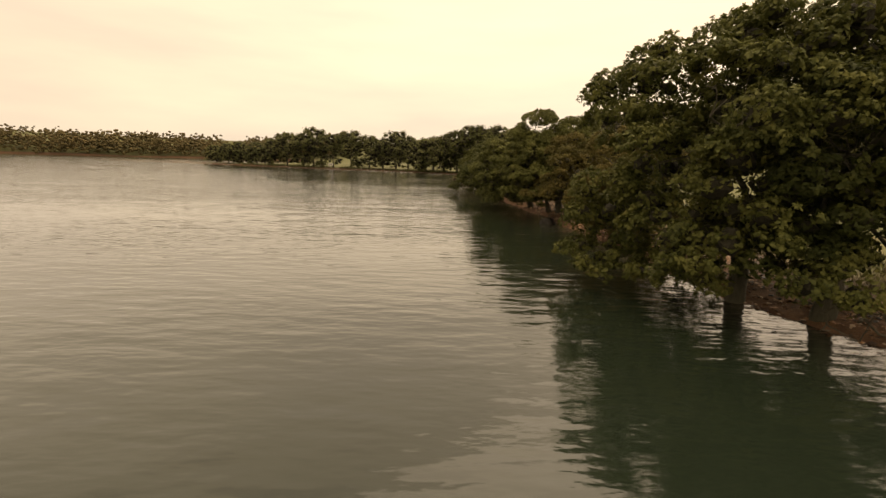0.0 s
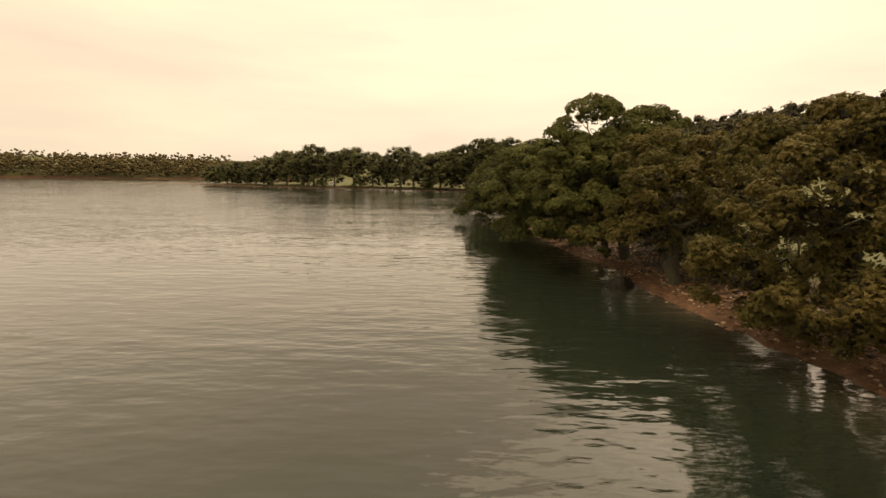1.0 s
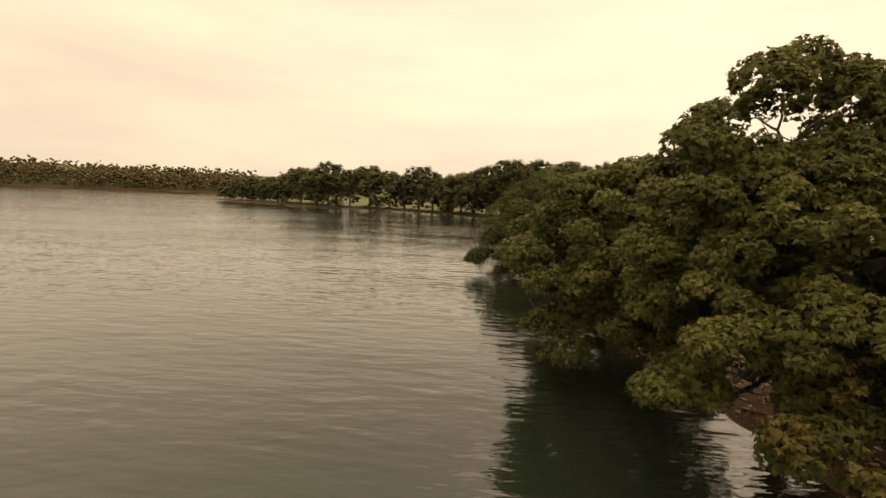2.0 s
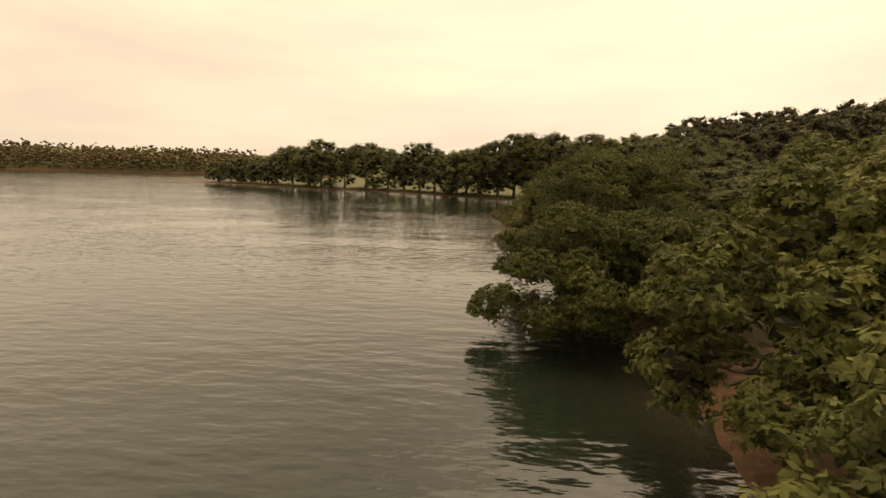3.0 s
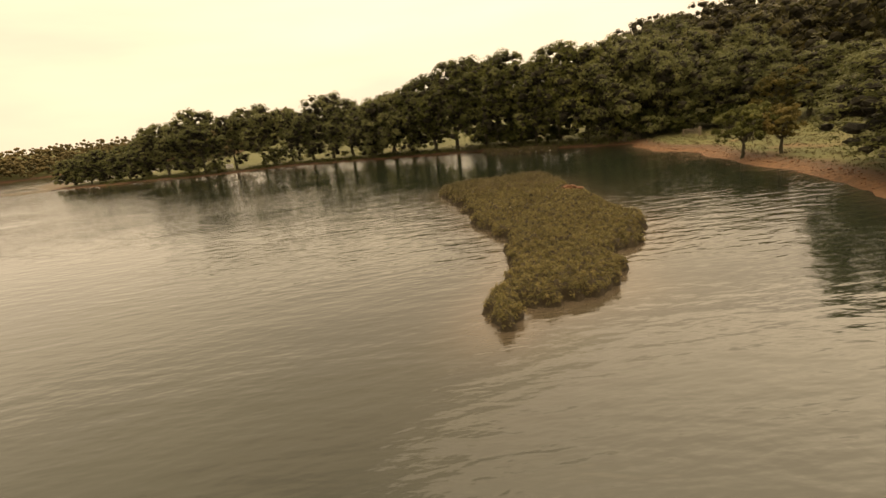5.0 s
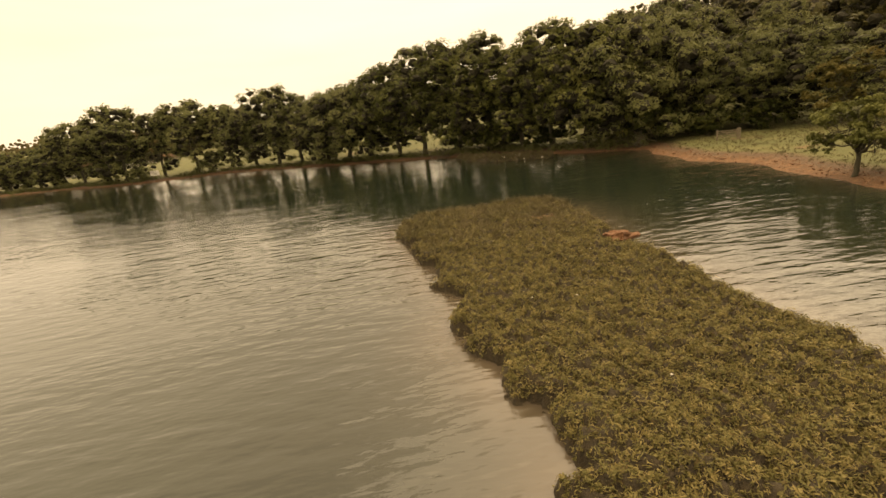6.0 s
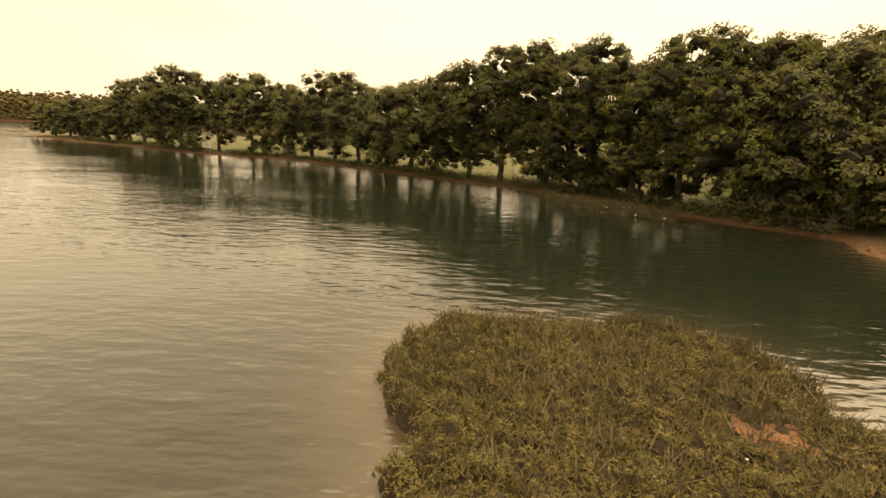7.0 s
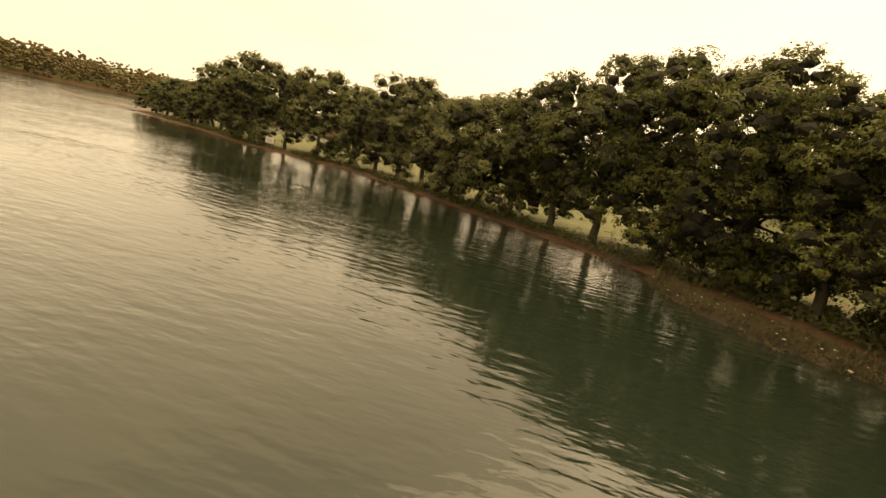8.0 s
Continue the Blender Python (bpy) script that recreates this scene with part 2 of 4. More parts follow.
M_STONE = stone_material()
M_WHITE = plain_material("weathered_white_board", (0.44, 0.43, 0.40), (0.55, 0.54, 0.50), 8, 0.6, 0.1, 0.005)
M_INK = plain_material("faded_sign_ink", (0.10, 0.10, 0.10), (0.18, 0.17, 0.16), 9, 0.7, 0.1, 0.002)
M_POST = plain_material("grey_fence_wood", (0.09, 0.07, 0.052), (0.26, 0.22, 0.17), 7, 0.85, 0.5, 0.01)
M_SHELL = plain_material("pale_litter", (0.30, 0.28, 0.24), (0.55, 0.52, 0.46), 12, 0.6, 0.2, 0.005)


# ---- mesh helpers ----
def mesh_object(name, verts, faces, mat, parent=None, label="", smooth=False):
    """faces: list of arrays (n, k) of vertex numbers."""
    me = bpy.data.meshes.new(name)
    verts = np.asarray(verts, np.float32)
    me.vertices.add(len(verts))
    me.vertices.foreach_set("co", verts.ravel())
    faces = [np.asarray(f, np.int32) for f in faces if len(f)]
    loops = np.concatenate([f.ravel() for f in faces])
    sizes = np.concatenate([np.full(len(f), f.shape[1], np.int32) for f in faces])
    starts = np.concatenate([[0], np.cumsum(sizes)[:-1]]).astype(np.int32)
    me.loops.add(len(loops))
    me.loops.foreach_set("vertex_index", loops)
    me.polygons.add(len(sizes))
    me.polygons.foreach_set("loop_start", starts)
    me.polygons.foreach_set("use_smooth", np.full(len(sizes), smooth))
    me.update(calc_edges=True)
    me.validate()
    me.materials.append(mat)
    ob = new(name, me)
    if parent:
        ob.parent = parent
    if label:
        ob["label"] = label
    return ob


def part(name, bm, mat, parent, label="", smooth=False):
    """One bmesh as one part of a thing."""
    me = bpy.data.meshes.new(name)
    bm.to_mesh(me)
    bm.free()
    for f in me.polygons:
        f.use_smooth = smooth
    me.materials.append(mat)
    ob = new(name, me)
    ob.parent = parent
    if label:
        ob["label"] = label
    return ob


def tube(points, radii, sides=7, cap=True):
    """A tapered tube along points: verts and quads."""
    pts, rad = np.asarray(points, float), np.asarray(radii, float)
    tang = np.gradient(pts, axis=0)
    tang /= np.linalg.norm(tang, axis=1)[:, None] + 1e-9
    ref = np.where(np.abs(tang[:, 2:3]) > 0.9, [[1.0, 0, 0]], [[0, 0, 1.0]])
    u = np.cross(tang, ref)
    u /= np.linalg.norm(u, axis=1)[:, None] + 1e-9
    w = np.cross(tang, u)
    a = np.linspace(0, 2 * np.pi, sides, endpoint=False)
    ring = np.cos(a)[None, :, None] * u[:, None] + np.sin(a)[None, :, None] * w[:, None]
    v = (pts[:, None] + ring * rad[:, None, None]).reshape(-1, 3)
    q = []
    for i in range(len(pts) - 1):
        for j in range(sides):
            k = (j + 1) % sides
            q.append((i * sides + j, i * sides + k, (i + 1) * sides + k, (i + 1) * sides + j))
    return v, np.array(q)


def join_tubes(tubes):
    vs, qs, o = [], [], 0
    for v, q in tubes:
        vs.append(v)
        qs.append(q + o)
        o += len(v)
    return np.concatenate(vs), np.concatenate(qs)


TRI = np.array([(0, 0.26), (1.0, 0.0), (0.15, -0.34)])
BLADE = np.array([(0, 0.13), (1.0, 0.0), (0.1, -0.15)])
RHOMB = np.array([(0, 0), (0.5, 0.34), (1.0, 0.0), (0.5, -0.34)])
NARROW = np.array([(0, 0.04), (0.62, 0.27), (1.0, 0.0), (0.55, -0.27)])


def leaves(pos, nrm, size, rng, shape=RHOMB, spread=0.35, along=None):
    """One small folded blade a place, pointing along if that is given: verts and one array of faces."""
    n = len(pos)
    nrm = nrm / (np.linalg.norm(nrm, axis=1)[:, None] + 1e-9)
    r = rng.normal(size=(n, 3))
    t = np.cross(nrm, r) if along is None else along - (along * nrm).sum(1)[:, None] * nrm + 0.15 * r
    t /= np.linalg.norm(t, axis=1)[:, None] + 1e-9
    b = np.cross(nrm, t)
    s = (size * rng.uniform(1 - spread, 1 + spread, n))[:, None, None]
    k = len(shape)
    x, y = shape[:, 0][None, :, None], shape[:, 1][None, :, None]
    droop = -0.18 * x * x - 0.35 * np.abs(y)
    v = pos[:, None] + s * ((x - 0.4) * t[:, None] + y * b[:, None] + droop * nrm[:, None] * 0.6)
    return v.reshape(-1, 3), np.arange(n * k).reshape(n, k)


def unit(rng, n):
    v = rng.normal(size=(n, 3))
    return v / np.linalg.norm(v, axis=1)[:, None]


def foliage_heads(rng, lobes, sub):
    """The smaller heads of foliage that each lobe bears: rows of centre, radius; and the way each faces."""
    big = np.repeat(lobes, sub, 0)
    d = unit(rng, len(big))
    d[:, 2] = np.where(d[:, 2] < -0.55, -d[:, 2], d[:, 2])
    r = big[:, 3] * rng.uniform(0.34, 0.56, len(big))
    return np.column_stack([big[:, :3] + d * (big[:, 3] * rng.uniform(0.45, 0.85, len(big)))[:, None] * np.array([1, 1, 0.85]), r]), d


def crown_points(rng, heads, face, lobes, sprays, per, tuft, under=-0.4, even=0.0, core=0.66):
    """Leaf places and normals: each head is a shell of sprays, each spray a tuft of leaves; none where heads run into one another."""
    r = heads[:, 3]
    m = sprays * 8
    pick = rng.choice(len(heads), m, p=r ** 2 / (r ** 2).sum())
    d = unit(rng, m) + 0.3 * face[pick]
    d[:, 2] = np.where(d[:, 2] < under, -d[:, 2] * rng.uniform(0, 1, m), d[:, 2])
    d /= np.linalg.norm(d, axis=1)[:, None]
    flat = np.array([1, 1, 0.8])
    c = heads[pick, :3] + d * (r[pick] * (core + 0.02 + (1.10 - core) * rng.uniform(0, 1, m) ** 0.7))[:, None] * flat
    free = np.ones(m, bool)
    for h in heads:
        free &= (((c - h[:3]) / flat) ** 2).sum(1) > (core * h[3]) ** 2
    for b in lobes:
        free &= ((c - b[:3]) ** 2).sum(1) > (0.66 * b[3]) ** 2
    k = np.flatnonzero(free)[:sprays]
    c, d = np.repeat(c[k], per, 0), np.repeat(d[k], per, 0)
    size = np.repeat(rng.uniform(0.6, 1.3, len(k)), per)[:, None]
    o = rng.normal(size=(len(c), 3)) * np.array([1, 1, 0.6])
    nrm = d * 0.70 + o * 0.28 + np.array([0, 0, 0.32 + even]) + rng.normal(size=(len(c), 3)) * (0.26 + 0.3 * even)
    return c + o * tuft * size, nrm, o


def rosettes(rng, heads, face, lobes, sprays, per, reach, core, under):
    """Leaf places, normals and directions: the leaves of each spray stand out from its tip like a star."""
    c, nrm, o = crown_points(rng, heads, face, lobes, sprays, per, 0.0, under, core=core)
    o /= np.linalg.norm(o, axis=1)[:, None]
    tip = np.repeat(nrm[::per], per, 0)[: len(nrm)]
    tip /= np.linalg.norm(tip, axis=1)[:, None]
    o -= 0.75 * (o * tip).sum(1)[:, None] * tip
    scale = np.repeat(rng.uniform(0.6, 1.35, len(c) // per), per)[:, None]
    return c + o * reach * scale, tip + 0.55 * o + rng.normal(size=o.shape) * 0.22, o


GOLD = (1 + 5 ** 0.5) / 2
ICO_V = np.array([(-1, GOLD, 0), (1, GOLD, 0), (-1, -GOLD, 0), (1, -GOLD, 0), (0, -1, GOLD), (0, 1, GOLD), (0, -1, -GOLD), (0, 1, -GOLD), (GOLD, 0, -1), (GOLD, 0, 1), (-GOLD, 0, -1), (-GOLD, 0, 1)]) / (1 + GOLD ** 2) ** 0.5
ICO_F = np.array([(i, j, k) for i, j, k in itertools.combinations(range(12), 3) if max(np.linalg.norm(ICO_V[i] - ICO_V[j]), np.linalg.norm(ICO_V[j] - ICO_V[k]), np.linalg.norm(ICO_V[i] - ICO_V[k])) < 1.2])


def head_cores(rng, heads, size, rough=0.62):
    """The solid core put in each head to block light: one uneven lump a head."""
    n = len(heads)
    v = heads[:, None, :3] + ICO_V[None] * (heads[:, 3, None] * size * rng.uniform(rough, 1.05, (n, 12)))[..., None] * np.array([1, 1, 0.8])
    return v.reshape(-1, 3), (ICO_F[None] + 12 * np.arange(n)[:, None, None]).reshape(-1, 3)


def crown_mesh(name, groups, mat, parent=None):
    """Leaves and core lumps in one mesh. groups: verts, faces, which material."""
    vs, fs, ids, o = [], [], [], 0
    for v, f, which in groups:
        vs.append(v)
        fs.append(f + o)
        ids.append(np.full(len(f), which, np.int32))
        o += len(v)
    ob = mesh_object(name, np.concatenate(vs), fs, mat, parent)
    ob.data.materials.append(M_CORE_SHADE)
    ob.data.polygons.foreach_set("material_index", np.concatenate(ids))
    return ob


def bend(rng, a, b, n, wander, sag=0.0):
    t = np.linspace(0, 1, n)[:, None]
    p = np.asarray(a) * (1 - t) + np.asarray(b) * t
    w = rng.normal(size=(n, 3)) * wander * np.sin(np.pi * t)
    return p + w + np.array([0, 0, 1.0]) * sag * np.sin(np.pi * t)


def build_tree(name, rng, height, radius, fork, trunk_r, lean=(0.0, 0.0), n_lobes=26, sprays=1800, per=9, leaf=0.11, tuft=0.12,
               mat=None, low=1.6, shape=TRI, limb_parts=True, lobe=(0.24, 0.38), stems=1, gap=0.0, skirt=0.0, sector=None, flat=2.3, sub=5, airy=0.1, core=0.66, domes=(), under=-0.4, inner=85, lumps=None):
    """A broad round-crowned tree, its origin at the foot. fork: height of the first limbs; low: the lowest foliage; lean: where the crown's middle lies."""
    mat = mat or M_OAK
    top = new(name)
    rows = []
    turn = rng.uniform(0, 6.28)
    for i in range(n_lobes):
        u = (i + 0.5) / n_lobes
        lr = radius * rng.uniform(*lobe)
        zc = low + lr * 0.6 + (height - low - lr * 1.3) * u
        prof = math.sqrt(max(0.0, 1 - abs((u - 0.40) / (0.62 if u > 0.4 else 0.72)) ** flat))
        prof = max(prof, skirt) if u < 0.4 else prof
        a = turn + i * 2.39996 + rng.normal(0, 0.25)
        if sector and u < 0.36:
            a = rng.uniform(*sector)
        k = max(0.0, prof * radius - lr * 0.75) * (rng.uniform(0.75, 1.05) if i % 4 else rng.uniform(0.2, 0.6))
        if gap and u < 0.45 and rng.uniform() < gap:
            continue
        ln = 1.0 if skirt else 0.35 + 0.65 * min(1.0, u * 1.6)
        lx = lean[0] * ln, lean[1] * ln
        rows.append((lx[0] + k * math.cos(a), lx[1] + k * math.sin(a), zc + rng.normal(0, 0.05 * height), lr))
    lobes = np.array(rows)
    lobes[:, 2] = np.clip(lobes[:, 2], low + lobes[:, 3] * 0.5, height - lobes[:, 3] * (0.98 if limb_parts else 0.9))
    if domes:
        lobes = np.concatenate([lobes, np.array(domes)])
    crotch = np.array([lean[0] * 0.35, lean[1] * 0.35, fork])
    tubes = []
    for s in range(stems):
        off = np.array([rng.normal() * 0.35, rng.normal() * 0.35, 0]) if s else np.zeros(3)
        tubes.append(tube(bend(rng, off + np.array([0, 0, -0.5]), crotch + off * 0.4, 7, trunk_r * 0.28), np.linspace(1.35, 0.8, 7) * trunk_r / stems ** 0.4, 9))
    limbs = []
    order = np.argsort(-lobes[:, 3])[: min(14 if limb_parts else 9, len(lobes))]
    for i in order:
        tip = lobes[i, :3] + np.array([0, 0, -0.3 if limb_parts else 0.15]) * lobes[i, 3]
        p = bend(rng, crotch + rng.normal(size=3) * 0.08, tip, 8, 0.09 * radius, 0.05 * radius)
        limb = [tube(p, np.linspace(0.5, 0.10, 8) * trunk_r, 6 if limb_parts else 4)]
        for k in range(5 if limb_parts else 1):
            q0 = p[rng.integers(3, 8)]
            q1 = lobes[i, :3] + unit(rng, 1)[0] * lobes[i, 3] * np.array([1, 1, 0.7]) * 0.75
            limb.append(tube(bend(rng, q0, q1, 5, 0.05 * radius), np.linspace(0.12, 0.025, 5) * trunk_r, 4))
        limbs.append(limb)
    if limb_parts:
        v, q = join_tubes(tubes)
        mesh_object("trunk", v, [q], M_BARK, top, smooth=True)
        for lb in limbs:
            v, q = join_tubes(lb)
            mesh_object("limb", v, [q], M_BARK, top, smooth=True)
    else:
        v, q = join_tubes(tubes + [t for lb in limbs for t in lb])
        mesh_object("trunk", v, [q], M_BARK, top, smooth=True)
    heads, face = foliage_heads(rng, lobes, sub)
    if limb_parts:
        pos, nrm, out = rosettes(rng, heads, face, lobes, sprays, per, leaf * 0.62, core, under)
        v, f = leaves(pos, nrm, leaf, rng, shape, 0.3, out)
    else:
        pos, nrm, out = crown_points(rng, heads, face, lobes, sprays, per, tuft, -0.75, -0.12, core)
        v, f = leaves(pos, nrm, leaf, rng, shape)
    groups = [(v, f, 0)]
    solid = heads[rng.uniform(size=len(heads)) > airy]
    if limb_parts:
        # older leaves deeper in each head
        own = np.repeat(solid, inner, 0)
        d = unit(rng, len(own))
        v, f = leaves(own[:, :3] + d * (own[:, 3] * rng.uniform(0.3, 0.85, len(own)))[:, None] * np.array([1, 1, 0.8]), d + rng.normal(size=d.shape) * 0.4, leaf * 1.35, rng, TRI)
        groups.append((v, f, 0))
    # a dark lump in each head stands in for the shade between the leaves
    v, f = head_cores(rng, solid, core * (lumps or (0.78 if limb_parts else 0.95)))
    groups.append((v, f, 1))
    crown_mesh("crown", groups, mat, top)
    return top


# ---- the lie of the land ----
SHORE = [(10, -400), (9.5, -20), (8.8, 4), (8.0, 9), (7.05, 11), (6.9, 14), (7.1, 18), (6.6, 21.5), (6.3, 25), (6.4, 28), (5.9, 31), (5.4, 36), (5.2, 43), (6.0, 49), (8.5, 54),
         (12.5, 61), (16, 67), (19, 73), (20.6, 79), (20.8, 83), (21.6, 87.5), (22.6, 91), (21.4, 95), (22.0, 100.5), (23.3, 103.6), (21.5, 105.2), (19.2, 107), (17.3, 110), (15.2, 113.5),
         (12.2, 117.5), (8.6, 120.2), (3, 125), (-2, 129), (-8, 134), (-14, 139), (-24, 146.5), (-36, 148.5), (-45, 152), (-57, 160.5), (-74, 168), (-88, 176), (-97, 183),
         (-90, 191), (-80, 230), (-100, 330), (-130, 430), (-210, 455), (-330, 380), (-460, 250), (-540, 100), (-600, -150), (-620, -400)]


def signed_distance(x, y, poly):
    """Metres to the outline, positive inside."""
    p = np.array(poly, float)
    q = np.roll(p, -1, 0)
    best = np.full(x.shape, 1e9)
    inside = np.zeros(x.shape, bool)
    for (x0, y0), (x1, y1) in zip(p, q):
        dx, dy = x1 - x0, y1 - y0
        t = np.clip(((x - x0) * dx + (y - y0) * dy) / (dx * dx + dy * dy), 0, 1)
        best = np.minimum(best, (x - x0 - t * dx) ** 2 + (y - y0 - t * dy) ** 2)
        if y0 != y1:
            inside ^= ((y0 > y) != (y1 > y)) & (x < x0 + (y - y0) * dx / dy)
    return np.where(inside, 1, -1) * np.sqrt(best)


def smooth01(v):
    v = np.clip(v, 0, 1)
    return v * v * (3 - 2 * v)


def wobble(x, y, f):
    return (np.sin(x * f * 1.3 + 1.7) * np.cos(y * f * 1.1 + 0.4) + 0.5 * np.sin(x * f * 2.9 + y * f * 2.3) + 0.25 * np.cos(x * f * 5.3 - y * f * 6.1)) / 1.75


def land_height(x, y, d=None):
    """Height of the ground. d: metres inland (minus: out in the water)."""
    if d is None:
        d = -signed_distance(x, y, SHORE)
    d = d + 0.35 * wobble(x, y, 0.9)
    bank = np.interp(d, [-40, -8, -1, 0, 0.4, 1.5, 4, 12, 40, 200], [-2.2, -1.1, -0.22, 0.0, 0.16, 0.34, 0.46, 0.62, 1.3, 3.5])
    hill = smooth01((x - 24) / 45) * smooth01((y - 62) / 50) * np.interp(d, [6, 30, 80, 200], [0, 4.8, 11.5, 13.0])
    far = smooth01((np.hypot(x, y) - 300) / 80) * np.interp(d, [0, 15, 90, 400], [0, 4, 18, 23])
    return bank + np.where(d > 0, hill + far * (x < 60), 0) + 0.05 * wobble(x, y, 2.2) * (d > 0.2)


def axis(*spans):
    out = [np.arange(a, b, s) for a, b, s in spans]
    return np.concatenate(out + [[spans[-1][1]]])


def sheet(name, xs, ys, zfun, mat, smooth=True):
    gx, gy = np.meshgrid(xs, ys)
    gz, attr = zfun(gx, gy)
    v = np.stack([gx, gy, gz], -1).reshape(-1, 3)
    nx, ny = len(xs), len(ys)
    i = (np.arange(ny - 1)[:, None] * nx + np.arange(nx - 1)[None]).ravel()
    f = np.stack([i, i + 1, i + 1 + nx, i + nx], 1)
    ob = mesh_object(name, v, [f], mat, smooth=smooth)
    for key, val in attr.items():
        a = ob.data.attributes.new(key, "FLOAT", "POINT")
        a.data.foreach_set("value", val.ravel().astype(np.float32))
    return ob


def ground_z(gx, gy):
    d = -signed_distance(gx, gy, SHORE)
    shaded = np.where(d < 1, d * 3.4, 3.4 + (d - 1) * 0.9)
    return land_height(gx, gy, d), {"inland": np.where(gy > 104, shaded, np.where(gy > 55, 2.3, 1.0) * d)}


ground = sheet("ground", axis((-3200, -700, 250), (-700, -120, 20), (-120, -40, 2), (-40, 45, 0.6), (45, 120, 3), (120, 3200, 250)),
               axis((-3200, -40, 250), (-40, 0, 4), (0, 178, 0.7), (178, 300, 6), (300, 620, 16), (620, 3600, 250)), ground_z, M_GROUND)
tagged(ground, "grassy meadow ground with a red-brown muddy shore", "ground", kind="structure")

ISLAND = [(1.8, 64.9), (1.6, 65.8), (1.9, 66.9), (2.6, 68.2), (3.0, 69.8), (3.3, 71.5), (3.7, 72.7), (3.2, 74.2), (3.0, 75.2), (2.6, 76.5), (2.9, 78.0), (3.2, 79.1), (2.6, 79.9), (2.7, 81.4),
          (2.2, 82.8), (2.3, 84.2), (1.7, 86.0), (1.9, 87.6), (2.6, 88.7), (3.4, 89.0), (4.4, 88.9), (5.8, 89.0), (7.4, 89.1), (8.8, 88.5), (9.6, 87.0), (9.7, 84.7), (9.3, 81.5), (9.4, 79.3), (9.3, 76.5),
          (9.5, 74.2), (9.4, 72.4), (8.6, 71.2), (8.3, 70.4), (6.9, 69.4), (6.2, 68.0), (5.8, 66.8), (4.7, 66.3), (3.6, 65.8), (2.9, 66.1), (2.6, 65.6), (2.3, 64.9)]
MARSH = [(8.9, 117.5), (9.3, 114.6), (10.0, 111.8), (11.7, 109.4), (14.0, 107.6), (16.3, 106.2), (16.8, 107.4), (15.4, 109.8), (13.4, 112.2), (11.4, 114.8), (10.0, 117.6)]


def water_z(gx, gy):
    s = -np.abs(signed_distance(gx, gy, SHORE))
    i = signed_distance(gx, gy, ISLAND)
    near = np.maximum(0.75 * np.exp(s / 0.7), np.exp(np.minimum(i, 0) / 1.1))
    near = np.maximum(near, 0.28 * np.exp(np.minimum(i, 0) / 4.0) * (gy < 84))
    return np.zeros_like(gx), {"shallow": np.clip(near, 0, 1)}


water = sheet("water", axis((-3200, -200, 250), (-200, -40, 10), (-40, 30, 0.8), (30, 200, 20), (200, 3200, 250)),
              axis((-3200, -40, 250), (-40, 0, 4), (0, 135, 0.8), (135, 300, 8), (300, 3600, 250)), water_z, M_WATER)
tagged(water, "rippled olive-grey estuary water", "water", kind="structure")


def tussock(x, y):
    return 0.25 * np.abs(wobble(x + 0.3 * np.sin(3 * y), y, 4.2)) + 0.17 * np.abs(wobble(y, x, 9.0)) + 0.10 * wobble(x, y, 1.1)


def ragged(x, y):
    return 0.24 * wobble(x, y, 3.1) + 0.26 * wobble(y, x, 1.7) + 0.08 * wobble(x, y, 8.0) - 0.20


def bank_height(x, y, poly, height, edge):
    """Height of a low cushion of ground, and metres inside its ragged rim."""
    d = signed_distance(x, y, poly) + ragged(x, y)
    z = -0.25 + (height + 0.25) * smooth01((d + 0.2) / edge) + 0.05 * wobble(x, y, 2.4) * (d > 0) + (tussock(x, y) + 0.03 * wobble(x, y, 21.0)) * smooth01(d / 0.3)
    return z, d


def bank_patch(name, poly, height, step, mat, edge=0.5):
    """A low cushion of ground with a ragged rim, from an outline."""
    p = np.array(poly)
    xs = np.arange(p[:, 0].min() - 0.6, p[:, 0].max() + 0.6, step)
    ys = np.arange(p[:, 1].min() - 0.6, p[:, 1].max() + 0.6, step)
    gx, gy = np.meshgrid(xs, ys)
    z, d = bank_height(gx, gy, poly, height, edge)
    nx, ny = len(xs), len(ys)
    i = (np.arange(ny - 1)[:, None] * nx + np.arange(nx - 1)[None]).ravel()
    keep = (d > -0.5).ravel()[i]
    i = i[keep]
    f = np.stack([i, i + 1, i + 1 + nx, i + nx], 1)
    return mesh_object(name, np.stack([gx, gy, z], -1).reshape(-1, 3), [f], mat, smooth=True)


def scatter_in(rng, poly, n, inset=0.0):
    p = np.array(poly)
    out = np.zeros((0, 2))
    while len(out) < n:
        q = rng.uniform(p.min(0), p.max(0), (n * 2, 2))
        d = signed_distance(q[:, 0], q[:, 1], poly) + ragged(q[:, 0], q[:, 1])
        out = np.concatenate([out, q[d > inset]])
    return out[:n]


